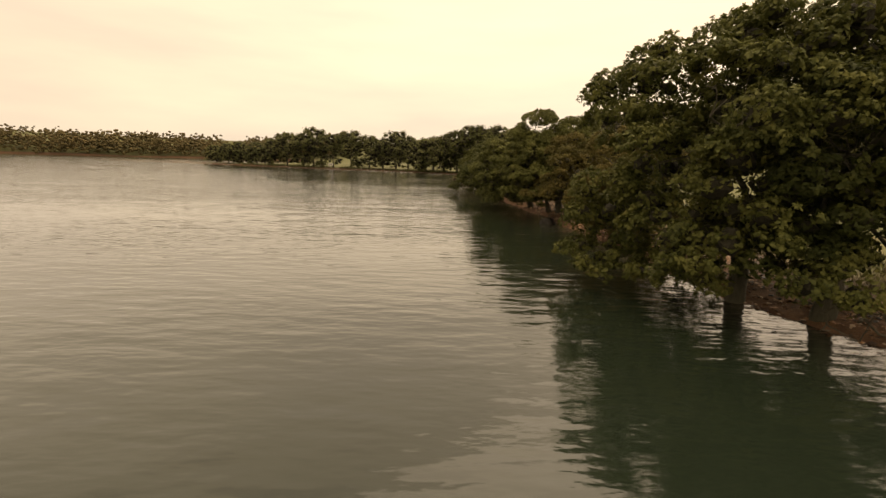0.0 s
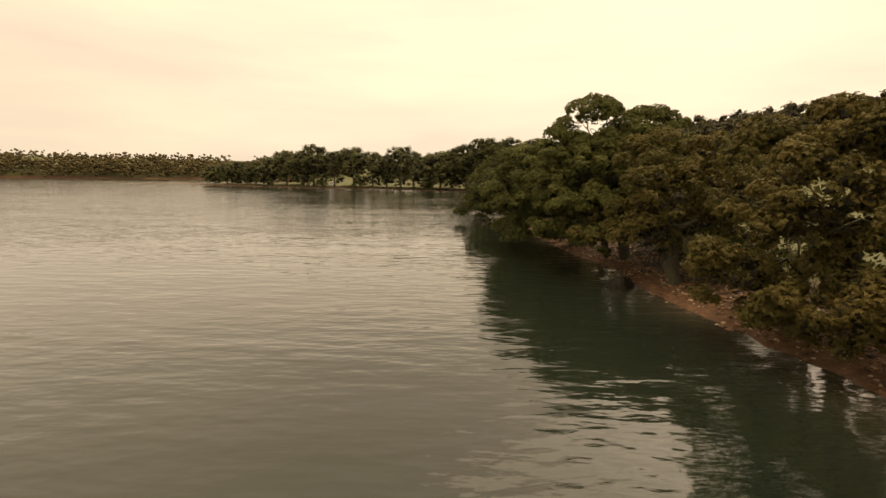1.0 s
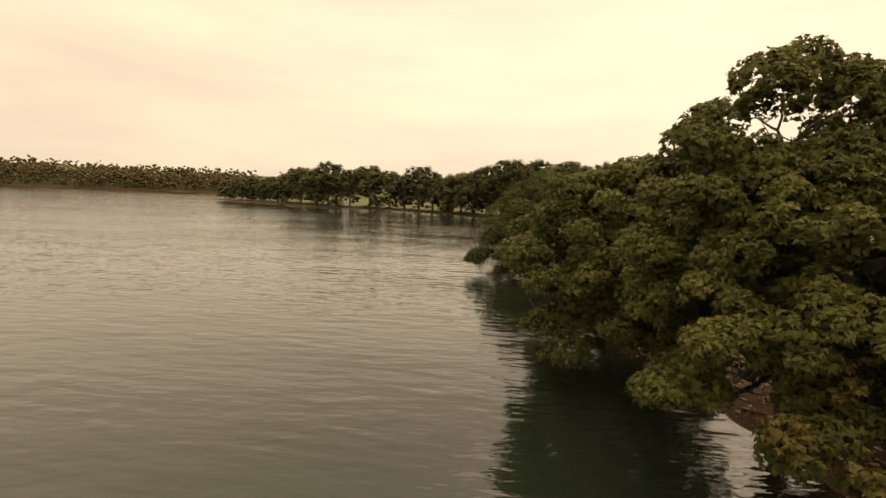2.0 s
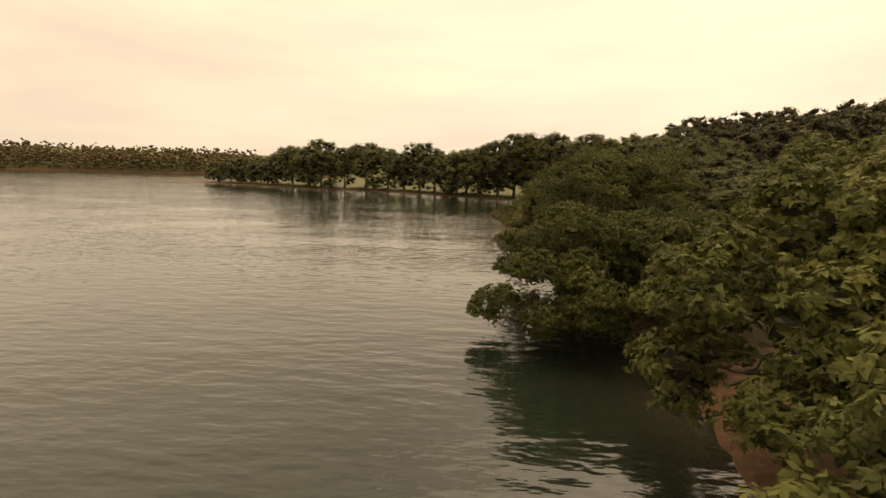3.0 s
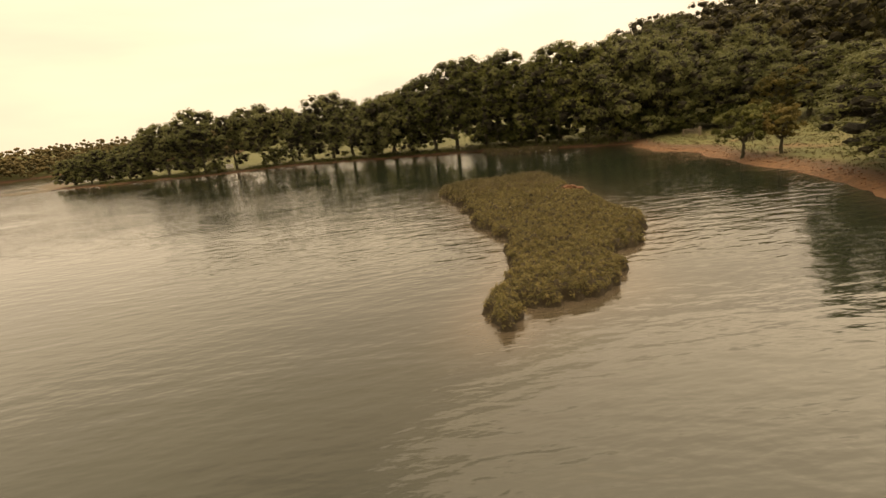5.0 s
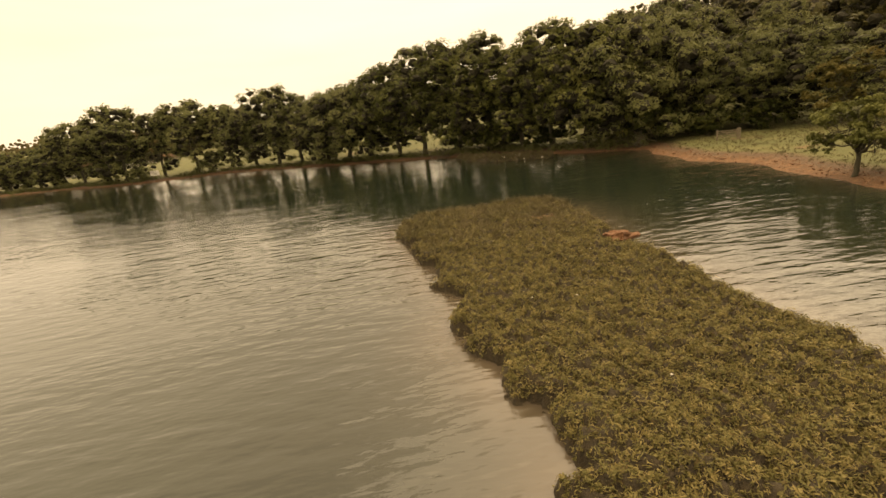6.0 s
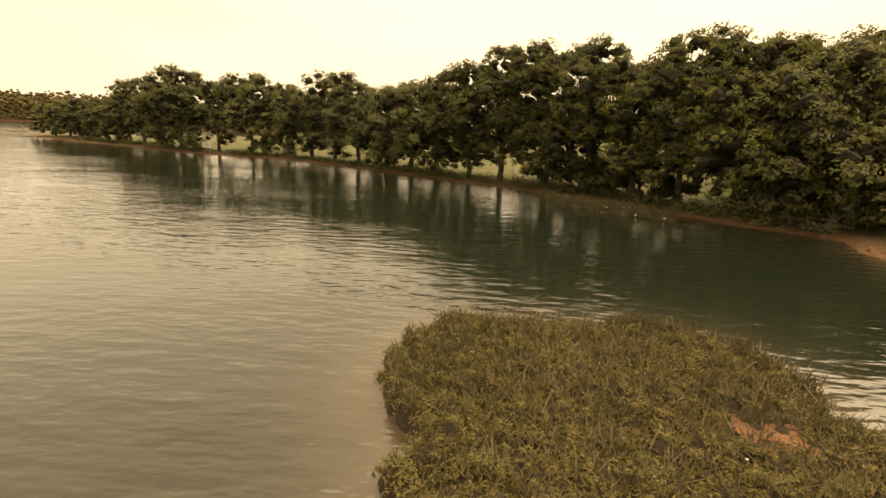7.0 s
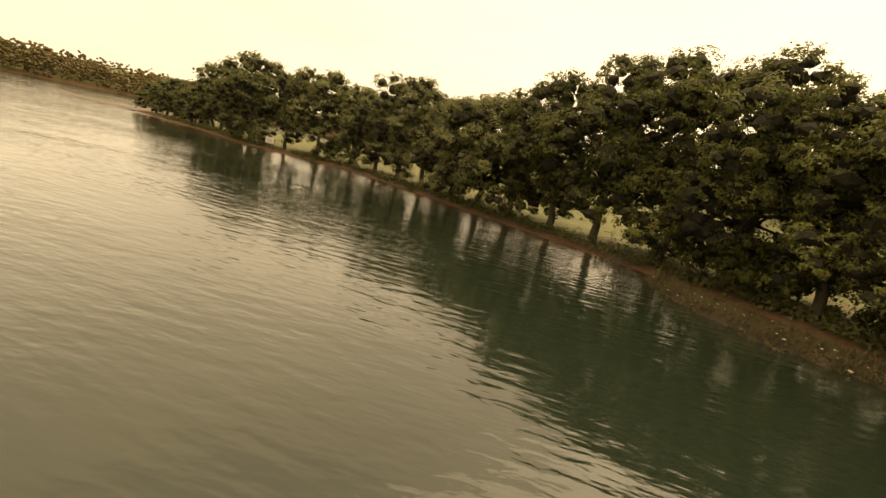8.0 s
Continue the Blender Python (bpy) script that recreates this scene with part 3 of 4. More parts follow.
def cushion_plants(name, rng, poly, n, per, leaf, height, edge, tall, mat, inset=0.0, keep=None):
    """Low bushy salt-marsh plants: domes of small upturned leaves."""
    xy = scatter_in(rng, poly, n, inset)
    if keep is not None:
        xy = xy[keep(xy)]
    n = len(xy)
    grow = 0.35 + 1.0 * np.clip(0.5 + 0.35 * wobble(xy[:, 0], xy[:, 1], 1.9) + 0.3 * wobble(xy[:, 1], xy[:, 0], 5.3) + rng.normal(0, 0.25, n), 0, 1.4)
    c = np.repeat(np.column_stack([xy, bank_height(xy[:, 0], xy[:, 1], poly, height, edge)[0] - 0.02]), per, 0)
    g = np.repeat(grow, per)
    d = unit(rng, n * per)
    d[:, 2] = np.abs(d[:, 2])
    pos = c + d * np.column_stack([g * tall * 0.75, g * tall * 0.75, g * tall])
    nrm = d + rng.normal(size=d.shape) * 0.5 + np.array([0, 0, 0.4])
    v, f = leaves(pos, nrm, leaf * 1.15, rng, BLADE)
    return mesh_object(name, v, [f], mat)


def grass_tufts(name, rng, xyz, blades, length, mat, lean=0.3):
    n = len(xyz)
    c = np.repeat(xyz, blades, 0) + np.column_stack([rng.normal(0, 0.06, (n * blades, 2)), np.zeros(n * blades)])
    d = rng.normal(size=(n * blades, 3)) * lean
    d[:, 2] = 1
    L = length * rng.uniform(0.5, 1.2, n * blades)[:, None]
    side = np.column_stack([rng.normal(size=(n * blades, 2)), np.zeros(n * blades)])
    side /= np.linalg.norm(side, axis=1)[:, None]
    w = 0.012 * side
    v = np.stack([c - w, c + w, c + d * L * 0.6 + w * 0.6, c + d * L + np.array([1.0, 0, 0]) * 0.1 * L, c + d * L * 0.6 - w * 0.6], 1).reshape(-1, 3)
    return mesh_object(name, v, [np.arange(len(v)).reshape(-1, 5)], mat)


rng = np.random.default_rng(11)
island = bank_patch("island", ISLAND, 0.25, 0.085, M_PEAT, 0.32)
tagged(island, "low peaty saltmarsh island with a ragged edge", "island", kind="structure")
BARE = [(7.7, 84.8, 0.55), (9.0, 80.9, 0.5), (3.0, 88.6, 0.22), (3.05, 88.0, 0.2)]


def not_bare(q):
    ok = np.ones(len(q), bool)
    for x, y, r in BARE:
        ok &= np.hypot(q[:, 0] - x, q[:, 1] - y) > r * (1 + 0.3 * np.sin(7 * q[:, 0] + 5 * q[:, 1]))
    return ok


tagged(cushion_plants("marsh_plants", rng, ISLAND, 30000, 15, 0.060, 0.25, 0.32, 0.12, M_PURSLANE, keep=not_bare), "olive-brown sea purslane cushions covering the island", "marsh plants", kind="stuff")
marsh = bank_patch("marsh_strip", MARSH, 0.16, 0.2, M_PEAT, 0.6)
tagged(marsh, "narrow grassy saltmarsh strip at the water's edge", "marsh", kind="structure")
tagged(cushion_plants("marsh_plants", rng, MARSH, 3600, 11, 0.09, 0.16, 0.6, 0.14, M_MARSH), "yellow-brown saltmarsh plants on the narrow strip", "marsh plants", kind="stuff")

# ---- trees of the near bank ----
# foot x, y; top height, crown radius, fork, trunk radius, lean, material, seed and leaf build
NEAR = [
    (7.05, 10.7, 6.7, 3.85, 2.0, 0.18, (0.1, 0.5), M_OAK_DEEP, 21, dict(n_lobes=54, sprays=11500, leaf=0.10, shape=NARROW, low=0.0, skirt=1.0, flat=4.5, sector=(2.3, 4.9), airy=0.4,
     domes=((-2.5, 0.8, 3.9, 1.0), (-2.0, 0.7, 4.8, 1.0), (-1.2, 0.0, 5.4, 1.0), (-0.2, -0.6, 5.5, 0.95), (0.9, 0.2, 5.5, 1.0), (-2.6, 0.4, 0.6, 0.65), (-3.0, 1.0, 0.7, 0.65), (-2.0, -0.3, 0.7, 0.65), (-1.2, -1.0, 0.9, 0.65), (-3.0, 2.0, 0.9, 0.85), (-2.6, 1.0, 1.2, 0.85), (-2.3, 0.0, 1.3, 0.85), (-1.8, -0.9, 1.2, 0.85), (-2.7, 1.4, 2.3, 1.0), (-1.5, 0.5, 3.0, 1.2), (-0.6, 1.6, 2.2, 1.1), (0.6, 2.4, 2.2, 1.1), (-2.1, 1.7, 0.7, 0.75), (-1.5, 2.2, 0.9, 0.75), (-1.4, 1.0, 1.9, 1.0)))),
    (7.9, 9.2, 6.6, 3.3, 2.2, 0.18, (1.2, 0.4), M_OAK_DARK, 22, dict(n_lobes=36, sprays=7000, leaf=0.11, low=0.5, flat=3.5, skirt=0.8, airy=0.3,
     domes=((-0.3, -0.3, 1.5, 1.0), (-0.6, 0.6, 1.2, 0.9), (0.6, -0.8, 1.6, 1.1), (0.2, 0.2, 2.4, 1.2), (1.0, 0.4, 1.7, 1.1), (-0.2, -0.2, 3.3, 1.2), (0.6, 0.6, 3.2, 1.2), (-0.6, -1.0, 2.6, 1.0), (0.4, -1.2, 2.6, 1.0)))),
    (8.2, 19.6, 4.85, 2.55, 1.2, 0.14, (-0.3, -0.1), M_OAK_BROWN, 23, dict(n_lobes=40, sprays=10500, leaf=0.078, low=0.0, skirt=1.0, sector=(2.2, 5.2))),
    (7.0, 24.2, 4.75, 2.9, 1.5, 0.17, (0.7, 1.0), M_OAK_BROWN, 24, dict(n_lobes=34, sprays=9500, leaf=0.078, low=1.0, skirt=0.75, domes=((-0.9, 0.9, 1.7, 0.9), (-1.9, 1.2, 1.5, 0.8), (-1.3, 1.7, 1.8, 0.8)))),
    (7.2, 28.4, 5.4, 2.4, 1.8, 0.18, (-0.4, 0.0), M_OAK, 25, dict(n_lobes=16, sprays=9500, leaf=0.085, low=1.6, flat=4.0, airy=0.6,
     domes=((-1.9, -0.5, 5.1, 1.0), (-3.0, -0.3, 4.2, 0.8), (-2.4, -0.2, 4.6, 0.8), (-1.2, 0.0, 5.2, 1.0), (-0.4, 0.1, 4.6, 1.0), (0.5, 0.0, 4.7, 1.0), (1.2, -0.1, 4.7, 0.9), (1.7, 0.2, 3.6, 1.1), (-2.0, 0.2, 3.6, 1.1), (-1.5, -0.2, 4.0, 1.1), (-0.9, -0.3, 3.4, 1.1), (0.8, 0.0, 3.7, 1.1), (-2.2, -0.4, 4.1, 0.9)))),
    (10.4, 31.0, 5.4, 2.6, 1.8, 0.16, (0.0, 0.0), M_OAK, 32, dict(n_lobes=28, sprays=2600, leaf=0.13, low=1.2)),
    (6.9, 29.3, 4.7, 2.3, 1.2, 0.13, (-1.8, -1.5), M_OAK, 33, dict(n_lobes=34, sprays=12000, leaf=0.08, low=0.9, skirt=0.8,
     domes=((-1.0, -2.0, 1.2, 0.75), (-1.4, -3.1, 1.1, 0.7), (-0.2, -1.9, 1.4, 0.75), (-1.1, -0.7, 1.15, 0.7), (-1.8, -3.3, 0.9, 0.6), (-0.7, -2.6, 1.5, 0.7), (-0.1, -1.0, 0.9, 0.7)))),
    (6.3, 32.2, 4.9, 3.15, 1.3, 0.17, (-1.7, -0.1), M_OAK, 26, dict(n_lobes=42, sprays=9500, leaf=0.088, low=0.1, skirt=0.9, shape=NARROW)),
    (7.2, 38.0, 5.2, 3.2, 1.5, 0.17, (-0.9, 0.3), M_OAK, 27, dict(n_lobes=36, sprays=6000, leaf=0.11, low=0.6, skirt=0.8)),
    (7.2, 45.1, 3.9, 4.1, 1.2, 0.17, (-2.1, 0.9), M_OAK_DEEP, 28, dict(n_lobes=52, sprays=16000, leaf=0.078, under=-0.1, inner=200, lumps=0.62, low=0.0, skirt=0.9, shape=NARROW)),
    (7.6, 51.3, 6.0, 4.05, 1.6, 0.21, (-1.7, 0.4), M_OAK, 29, dict(n_lobes=58, sprays=17000, leaf=0.064, under=-0.15, inner=170, lumps=0.62, low=0.0, skirt=0.9, flat=2.7, shape=NARROW,
     domes=((-4.4, 1.4, 1.3, 0.85), (-4.0, 2.2, 1.1, 0.9), (-4.6, 1.8, 2.1, 0.75), (-5.1, 2.4, 2.1, 0.5), (-4.8, 2.6, 1.4, 0.6)))),
    (11.5, 46.0, 6.2, 3.8, 1.8, 0.20, (0.0, 0.0), M_OAK, 30, dict(n_lobes=34, sprays=2600, leaf=0.14, low=1.4)),
]
for x, y, h, r, fork, tr, lean, mat, seed, kw in NEAR:
    g = np.random.default_rng(seed)
    z = float(land_height(np.array(x), np.array(y)))
    t = build_tree("oak_tree", g, h - z, r, fork, tr, lean, mat=mat, **{**kw, "low": kw["low"] - z})
    t.location = (x, y, z)
    if mat == M_OAK_DARK:
        tagged(t, "dark green oak with low boughs trailing over the water", "tree", "oaks along the bank")
    elif mat == M_OAK_BROWN:
        tagged(t, "small oak with leaves turning brown on the shingle bank", "tree", "oaks along the bank")
    else:
        tagged(t, "spreading green oak overhanging the water from the bank" if x < 7.5 else "bushy green oak on the bank beside the water", "tree", "oaks along the bank")

# ---- trees of the far shore ----
FAR_KINDS = []
for k, (h, r, low, mat, sprays, leaf, tuft, gap, airy) in enumerate([
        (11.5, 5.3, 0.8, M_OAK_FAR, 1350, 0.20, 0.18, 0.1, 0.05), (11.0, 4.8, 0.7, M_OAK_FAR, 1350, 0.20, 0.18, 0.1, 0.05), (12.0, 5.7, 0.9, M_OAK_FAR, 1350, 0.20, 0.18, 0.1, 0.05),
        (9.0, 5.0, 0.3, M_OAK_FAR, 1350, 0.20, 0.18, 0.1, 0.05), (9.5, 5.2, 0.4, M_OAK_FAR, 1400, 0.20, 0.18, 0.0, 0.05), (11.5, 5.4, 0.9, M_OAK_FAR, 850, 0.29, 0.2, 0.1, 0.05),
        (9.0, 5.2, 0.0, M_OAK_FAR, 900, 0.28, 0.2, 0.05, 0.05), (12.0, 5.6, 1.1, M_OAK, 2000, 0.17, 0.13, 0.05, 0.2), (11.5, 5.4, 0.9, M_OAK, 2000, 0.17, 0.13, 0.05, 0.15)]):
    g = np.random.default_rng(60 + k)
    FAR_KINDS.append((h, build_tree("oak_tree", g, h, r, 3.0, 0.24, mat=mat, n_lobes=38, flat=3.0, shape=TRI, sprays=sprays, per=12, leaf=leaf, tuft=tuft, low=low, limb_parts=False, lobe=(0.25, 0.40), gap=gap, airy=airy, sub=6, core=0.72, skirt=0.85)))
FAR = [(-86, 179, 6.6, 3), (-80, 176, 7.4, 3), (-74.5, 172.5, 7.8, 3), (-67, 169.5, 7.8, 3), (-60, 166, 9.0, 3), (-52, 160.5, 10.9, 0), (-46, 157.5, 10.3, 1), (-41.5, 154, 12.2, 2), (-35, 153.0, 10.3, 1), (-29.2, 151.5, 11.5, 0), (-23, 150, 10.2, 1),
       (-18, 147.0, 9.4, 4), (-13.5, 143, 11.5, 0), (-9.5, 139.5, 10.0, 1), (-5.3, 136, 9.0, 4), (-2, 133.0, 9.6, 3), (1.0, 131.0, 9.8, 4), (4.4, 128.2, 11.8, 0), (7.6, 125.5, 12.9, 2), (11.4, 122.2, 12.5, 0), (14.4, 119.4, 12.6, 2),
       (17.0, 115.6, 10.9, 2), (19.2, 112.4, 11.9, 2), (21.4, 109.4, 11.4, 2), (24.2, 107.6, 10.6, 4), (27.0, 106.4, 9.4, 4), (30.5, 105, 8.2, 4), (34.5, 103.0, 8.0, 4), (26.0, 113.5, 12.0, 2), (32, 112, 11.8, 0), (38, 108, 11.0, 1), (36.5, 121.5, 14.6, 2), (31, 124, 13.0, 0),
       (37.5, 98.0, 7.2, 4), (41.5, 93.0, 7.0, 4), (22.5, 74.0, 5.8, 4), (28.0, 72.0, 6.6, 4), (25.0, 66.0, 6.4, 3), (19.5, 62.0, 6.0, 4), (35, 80, 6.8, 4), (42, 84, 7.4, 3)]
def toward_water(x, y, step):
    """A place moved towards the water by step metres."""
    e = 0.3
    gx = float(signed_distance(np.array(x + e), np.array(y), SHORE) - signed_distance(np.array(x - e), np.array(y), SHORE))
    gy = float(signed_distance(np.array(x), np.array(y + e), SHORE) - signed_distance(np.array(x), np.array(y - e), SHORE))
    n = math.hypot(gx, gy) + 1e-9
    return x + gx / n * step, y + gy / n * step


for i, (x, y, h, k) in enumerate(FAR):
    x, y = float(x), float(y)
    if y > 104 and -60 < x < 26:
        x, y = toward_water(x, y, 1.3)
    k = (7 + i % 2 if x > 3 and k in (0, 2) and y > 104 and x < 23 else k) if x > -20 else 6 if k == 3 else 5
    h0, src = FAR_KINDS[k]
    z = float(land_height(np.array(float(x)), np.array(float(y))))
    h = h * (0.95 if x > 3 else 1.0)
    s = (h - z) / h0
    w = max(s * 1.06, 0.84)
    t = copy_thing(src, pose(x, y, z, 0, 0, (i * 77) % 360) @ Matrix.Diagonal((w, w, s * 1.05, 1)))
    tagged(t, "low bushy oak at the tip of the far shore" if k in (3, 6) else "round-crowned dark green oak standing on the far shore", "tree", "oaks along the far shore")
for h0, src in FAR_KINDS:
    for o in (*src.children_recursive, src):
        bpy.data.objects.remove(o)

# small trees of the grassy point
for x, y, h, r, mat, seed, label in [(21.7, 84.6, 3.7, 1.9, M_OAK, 41, "small green tree on the grassy point by the water"), (23.0, 83.0, 3.4, 1.3, M_OAK_BROWN, 42, "thin brown-leaved sapling on the grassy point"),
                                     (34.0, 97.2, 5.6, 2.6, M_OAK_BROWN, 43, "rust-brown bushy tree before the hillside wood")]:
    z = float(land_height(np.array(x), np.array(y)))
    t = build_tree("small_tree", np.random.default_rng(seed), h - z, r, 1.0, 0.10, mat=mat, n_lobes=24, sprays=900, per=14, leaf=0.12, tuft=0.16, low=1.0, sub=4, airy=0.5, core=0.5)
    t.location = (x, y, z)
    tagged(t, label, "tree")


def shrub(x, y, h, r, mat, seed, label, leaf=0.2):
    z = float(land_height(np.array(x), np.array(y)))
    t = build_tree("shrub", np.random.default_rng(seed), h, r, 0.35, 0.06, mat=mat, shape=TRI, n_lobes=12, sprays=170, per=14, leaf=leaf * 1.1, tuft=0.2, low=0.0, limb_parts=False, sub=4)
    t.location = (x, y, z)
    return tagged(t, label, "shrub", "shrubs along the shore")


g = np.random.default_rng(77)
for i, (x, y) in enumerate([(-44, 154.5), (-39, 152), (-27, 150), (-5.5, 136.0), (12.8, 119.6), (15.2, 117.2), (19.2, 113.6), (23.6, 107.0), (25.4, 105.4), (29.2, 103.4), (32.8, 101.5)]):
    x, y = toward_water(float(x), float(y), 0.8)
    shrub(x, y, float(g.uniform(1.6, 3.6)), float(g.uniform(1.8, 3.2)), M_OAK_DARK if x > 4 else M_OAK_FAR, 500 + i, "dark green shrub at the water's edge")
for i, (x, y) in enumerate([(13.0, 123.6), (15.8, 121.2), (11.0, 125.8), (17.0, 118.6), (27.0, 109.6)]):
    shrub(float(x), float(y), float(g.uniform(2.2, 3.6)), float(g.uniform(2.0, 2.8)), M_OAK_DARK, 580 + i, "dark green shrub under the far shore oaks")
for i, (x, y, h, r) in enumerate([(8.0, 23.6, 1.6, 1.3), (8.8, 29.0, 2.0, 1.5), (7.2, 36.0, 1.8, 1.6), (9.6, 24.5, 2.2, 1.5)]):
    shrub(x, y, h, r, M_OAK, 540 + i, "low green shrub under the bank oaks", 0.10)


# ---- woods too far to count ----
def wood(name, rng, spots, heights, n_leaf, leaf, radius, label, mat, sub, inside):
    groups = []
    for (x, y), h in zip(spots, heights):
        z = float(land_height(np.array(x), np.array(y)))
        r = radius * rng.uniform(0.8, 1.25)
        m = 11
        up = (np.arange(m) + 0.5) / m
        lr = rng.uniform(0.36, 0.52, m) * r
        out = r * 0.62 * np.sqrt(1 - up ** 2.5)
        a = rng.uniform(0, 6.28) + np.arange(m) * 2.4
        lob = np.column_stack([x + out * np.cos(a), y + out * np.sin(a), z + lr * 0.5 + (h - lr * 1.5) * up, lr])
        heads, face = foliage_heads(rng, lob, sub)
        pos, nrm, out = crown_points(rng, heads, face, lob, n_leaf // 8, 8, leaf * 0.6, -0.7, 0.2, 0.75)
        v, f = leaves(pos, nrm, leaf * 1.2, rng, TRI)
        groups.append((v, f, 0))
        # core lumps keep the crown opaque; inside=1 gives them the shade colour
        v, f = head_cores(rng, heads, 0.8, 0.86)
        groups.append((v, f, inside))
    ob = crown_mesh(name, groups, mat)
    return tagged(ob, label, "woodland", kind="stuff")


g = np.random.default_rng(90)
hill = [(x + g.normal(0, 1.5), y + g.normal(0, 1.5)) for y in range(88, 190, 7) for x in range(30, 120, 7) if x > 38 + max(0, 108 - y) * 0.5 and y + 0.5 * x > 132]
wood("hill_wood", g, hill, g.uniform(9, 12, len(hill)), 750, 0.52, 4.6, "dense dark oak wood climbing the hillside", M_WOOD, 3, 1)
far_line = []
sh = np.array(SHORE[44:49], float)
for a, b in zip(sh[:-1], sh[1:]):
    L = np.linalg.norm(b - a)
    nrm2 = np.array([(b - a)[1], -(b - a)[0]]) / L
    for s in np.arange(0, L, 4.2):
        for row in range(3):
            q = a + (b - a) * s / L + nrm2 * (3 + row * 14) + g.normal(0, 1.8, 2)
            far_line.append((q[0], q[1]))
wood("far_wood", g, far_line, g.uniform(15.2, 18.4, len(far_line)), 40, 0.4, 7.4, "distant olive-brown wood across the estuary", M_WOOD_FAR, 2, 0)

# ---- mud bars off the far point ----
for pts, w in [([(-88, 178), (-112, 187), (-136, 197), (-158, 210)], 5.0), ([(-92, 186), (-118, 214), (-140, 244)], 6.5), ([(-120, 222), (-145, 226), (-168, 232)], 4.0)]:
    p = np.array(pts, float)
    q = np.concatenate([np.linspace(a, b, 10, endpoint=False) for a, b in zip(p[:-1], p[1:])] + [p[-1:]])
    tg = np.gradient(q, axis=0)
    tg /= np.linalg.norm(tg, axis=1)[:, None]
    nn = np.column_stack([-tg[:, 1], tg[:, 0]])
    wid = w * np.sqrt(np.linspace(1, 0.02, len(q))) * (1 + 0.25 * np.sin(np.arange(len(q)) * 1.7))
    cols = np.linspace(-1, 1, 7)
    v = np.stack([np.column_stack([q + nn * (wid * c)[:, None], np.full(len(q), 0.16 * (1 - c * c) - 0.03)]) for c in cols], 1).reshape(-1, 3)
    k = len(cols)
    i = (np.arange(len(q) - 1)[:, None] * k + np.arange(k - 1)[None]).ravel()
    tagged(mesh_object("mud_bar", v, [np.stack([i, i + k, i + k + 1, i + 1], 1)], M_MUD, smooth=True), "bare brown tidal mud bar in the water", "mud bar", kind="structure")


# ---- small things ----
def bevel_box(sx, sy, sz, at=(0, 0, 0), bev=0.01, m=None):
    bm = bmesh.new()
    bmesh.ops.create_cube(bm, size=1.0)
    bmesh.ops.scale(bm, vec=(sx, sy, sz), verts=bm.verts)
    bmesh.ops.bevel(bm, geom=bm.edges[:], offset=bev, segments=1, affect="EDGES")
    if m:
        bmesh.ops.transform(bm, matrix=m, verts=bm.verts)
    bmesh.ops.translate(bm, vec=at, verts=bm.verts)
    return bm


def rough_lump(rng, sx, sy, sz, amount, sub=3):
    bm = bmesh.new()
    bmesh.ops.create_icosphere(bm, subdivisions=sub, radius=1.0)
    o = Vector(rng.uniform(-50, 50, 3))
    for v in bm.verts:
        k = 1 + amount * noise.noise(v.co * 1.6 + o) + amount * 0.5 * noise.noise(v.co * 4.1 + o)
        v.co = Vector((v.co.x * sx * k, v.co.y * sy * k, v.co.z * sz * k))
    return bm


# the notice board on the far shore
sign = new("notice_board")
sign.scale = (0.8, 0.85, 0.85)
sign.location, sign.rotation_euler = (-35.3, 147.9, 0.25), (0, 0, radians(-13))
part("board", bevel_box(1.9, 0.05, 0.95, (0, 0, 1.35)), M_WHITE, sign)
for sx in (-0.6, 0.6):
    part("post", bevel_box(0.09, 0.09, 1.7, (sx, 0.075, 0.75)), M_POST, sign, "grey wooden post")
for zz, ww in ((1.55, 1.1), (1.40, 1.25), (1.25, 0.9), (1.10, 1.15)):
    part("text_bar", bevel_box(ww, 0.008, 0.055, (0, -0.03, zz), 0.002), M_INK, sign, "faded dark line of writing")
tagged(sign, "white notice board on two posts at the shore", "sign")

# gate and rails behind the clay point
gate = new("field_gate")
gz = float(land_height(np.array(26.9), np.array(99.1)))
gate.location, gate.rotation_euler, gate.scale = (26.9, 99.1, gz), (0, 0, radians(-25)), (0.62, 0.62, 0.62)
for sx, h in ((-1.15, 1.15), (1.0, 1.3), (1.22, 1.25)):
    part("gate_post", bevel_box(0.15, 0.14, h + 0.4, (sx, 0, h / 2 - 0.2), 0.02), M_POST, gate, "pale weathered post")
for zz in (0.30, 0.55, 0.80, 1.02):
    part("rail", bevel_box(2.0, 0.04, 0.085, (-0.07, -0.03, zz)), M_POST, gate)
part("brace", bevel_box(1.7, 0.03, 0.07, (-0.07, 0.015, 0.66), 0.008, Matrix.Rotation(radians(24), 4, "Y")), M_POST, gate)
tagged(gate, "weathered grey timber field gate between pale posts", "gate")


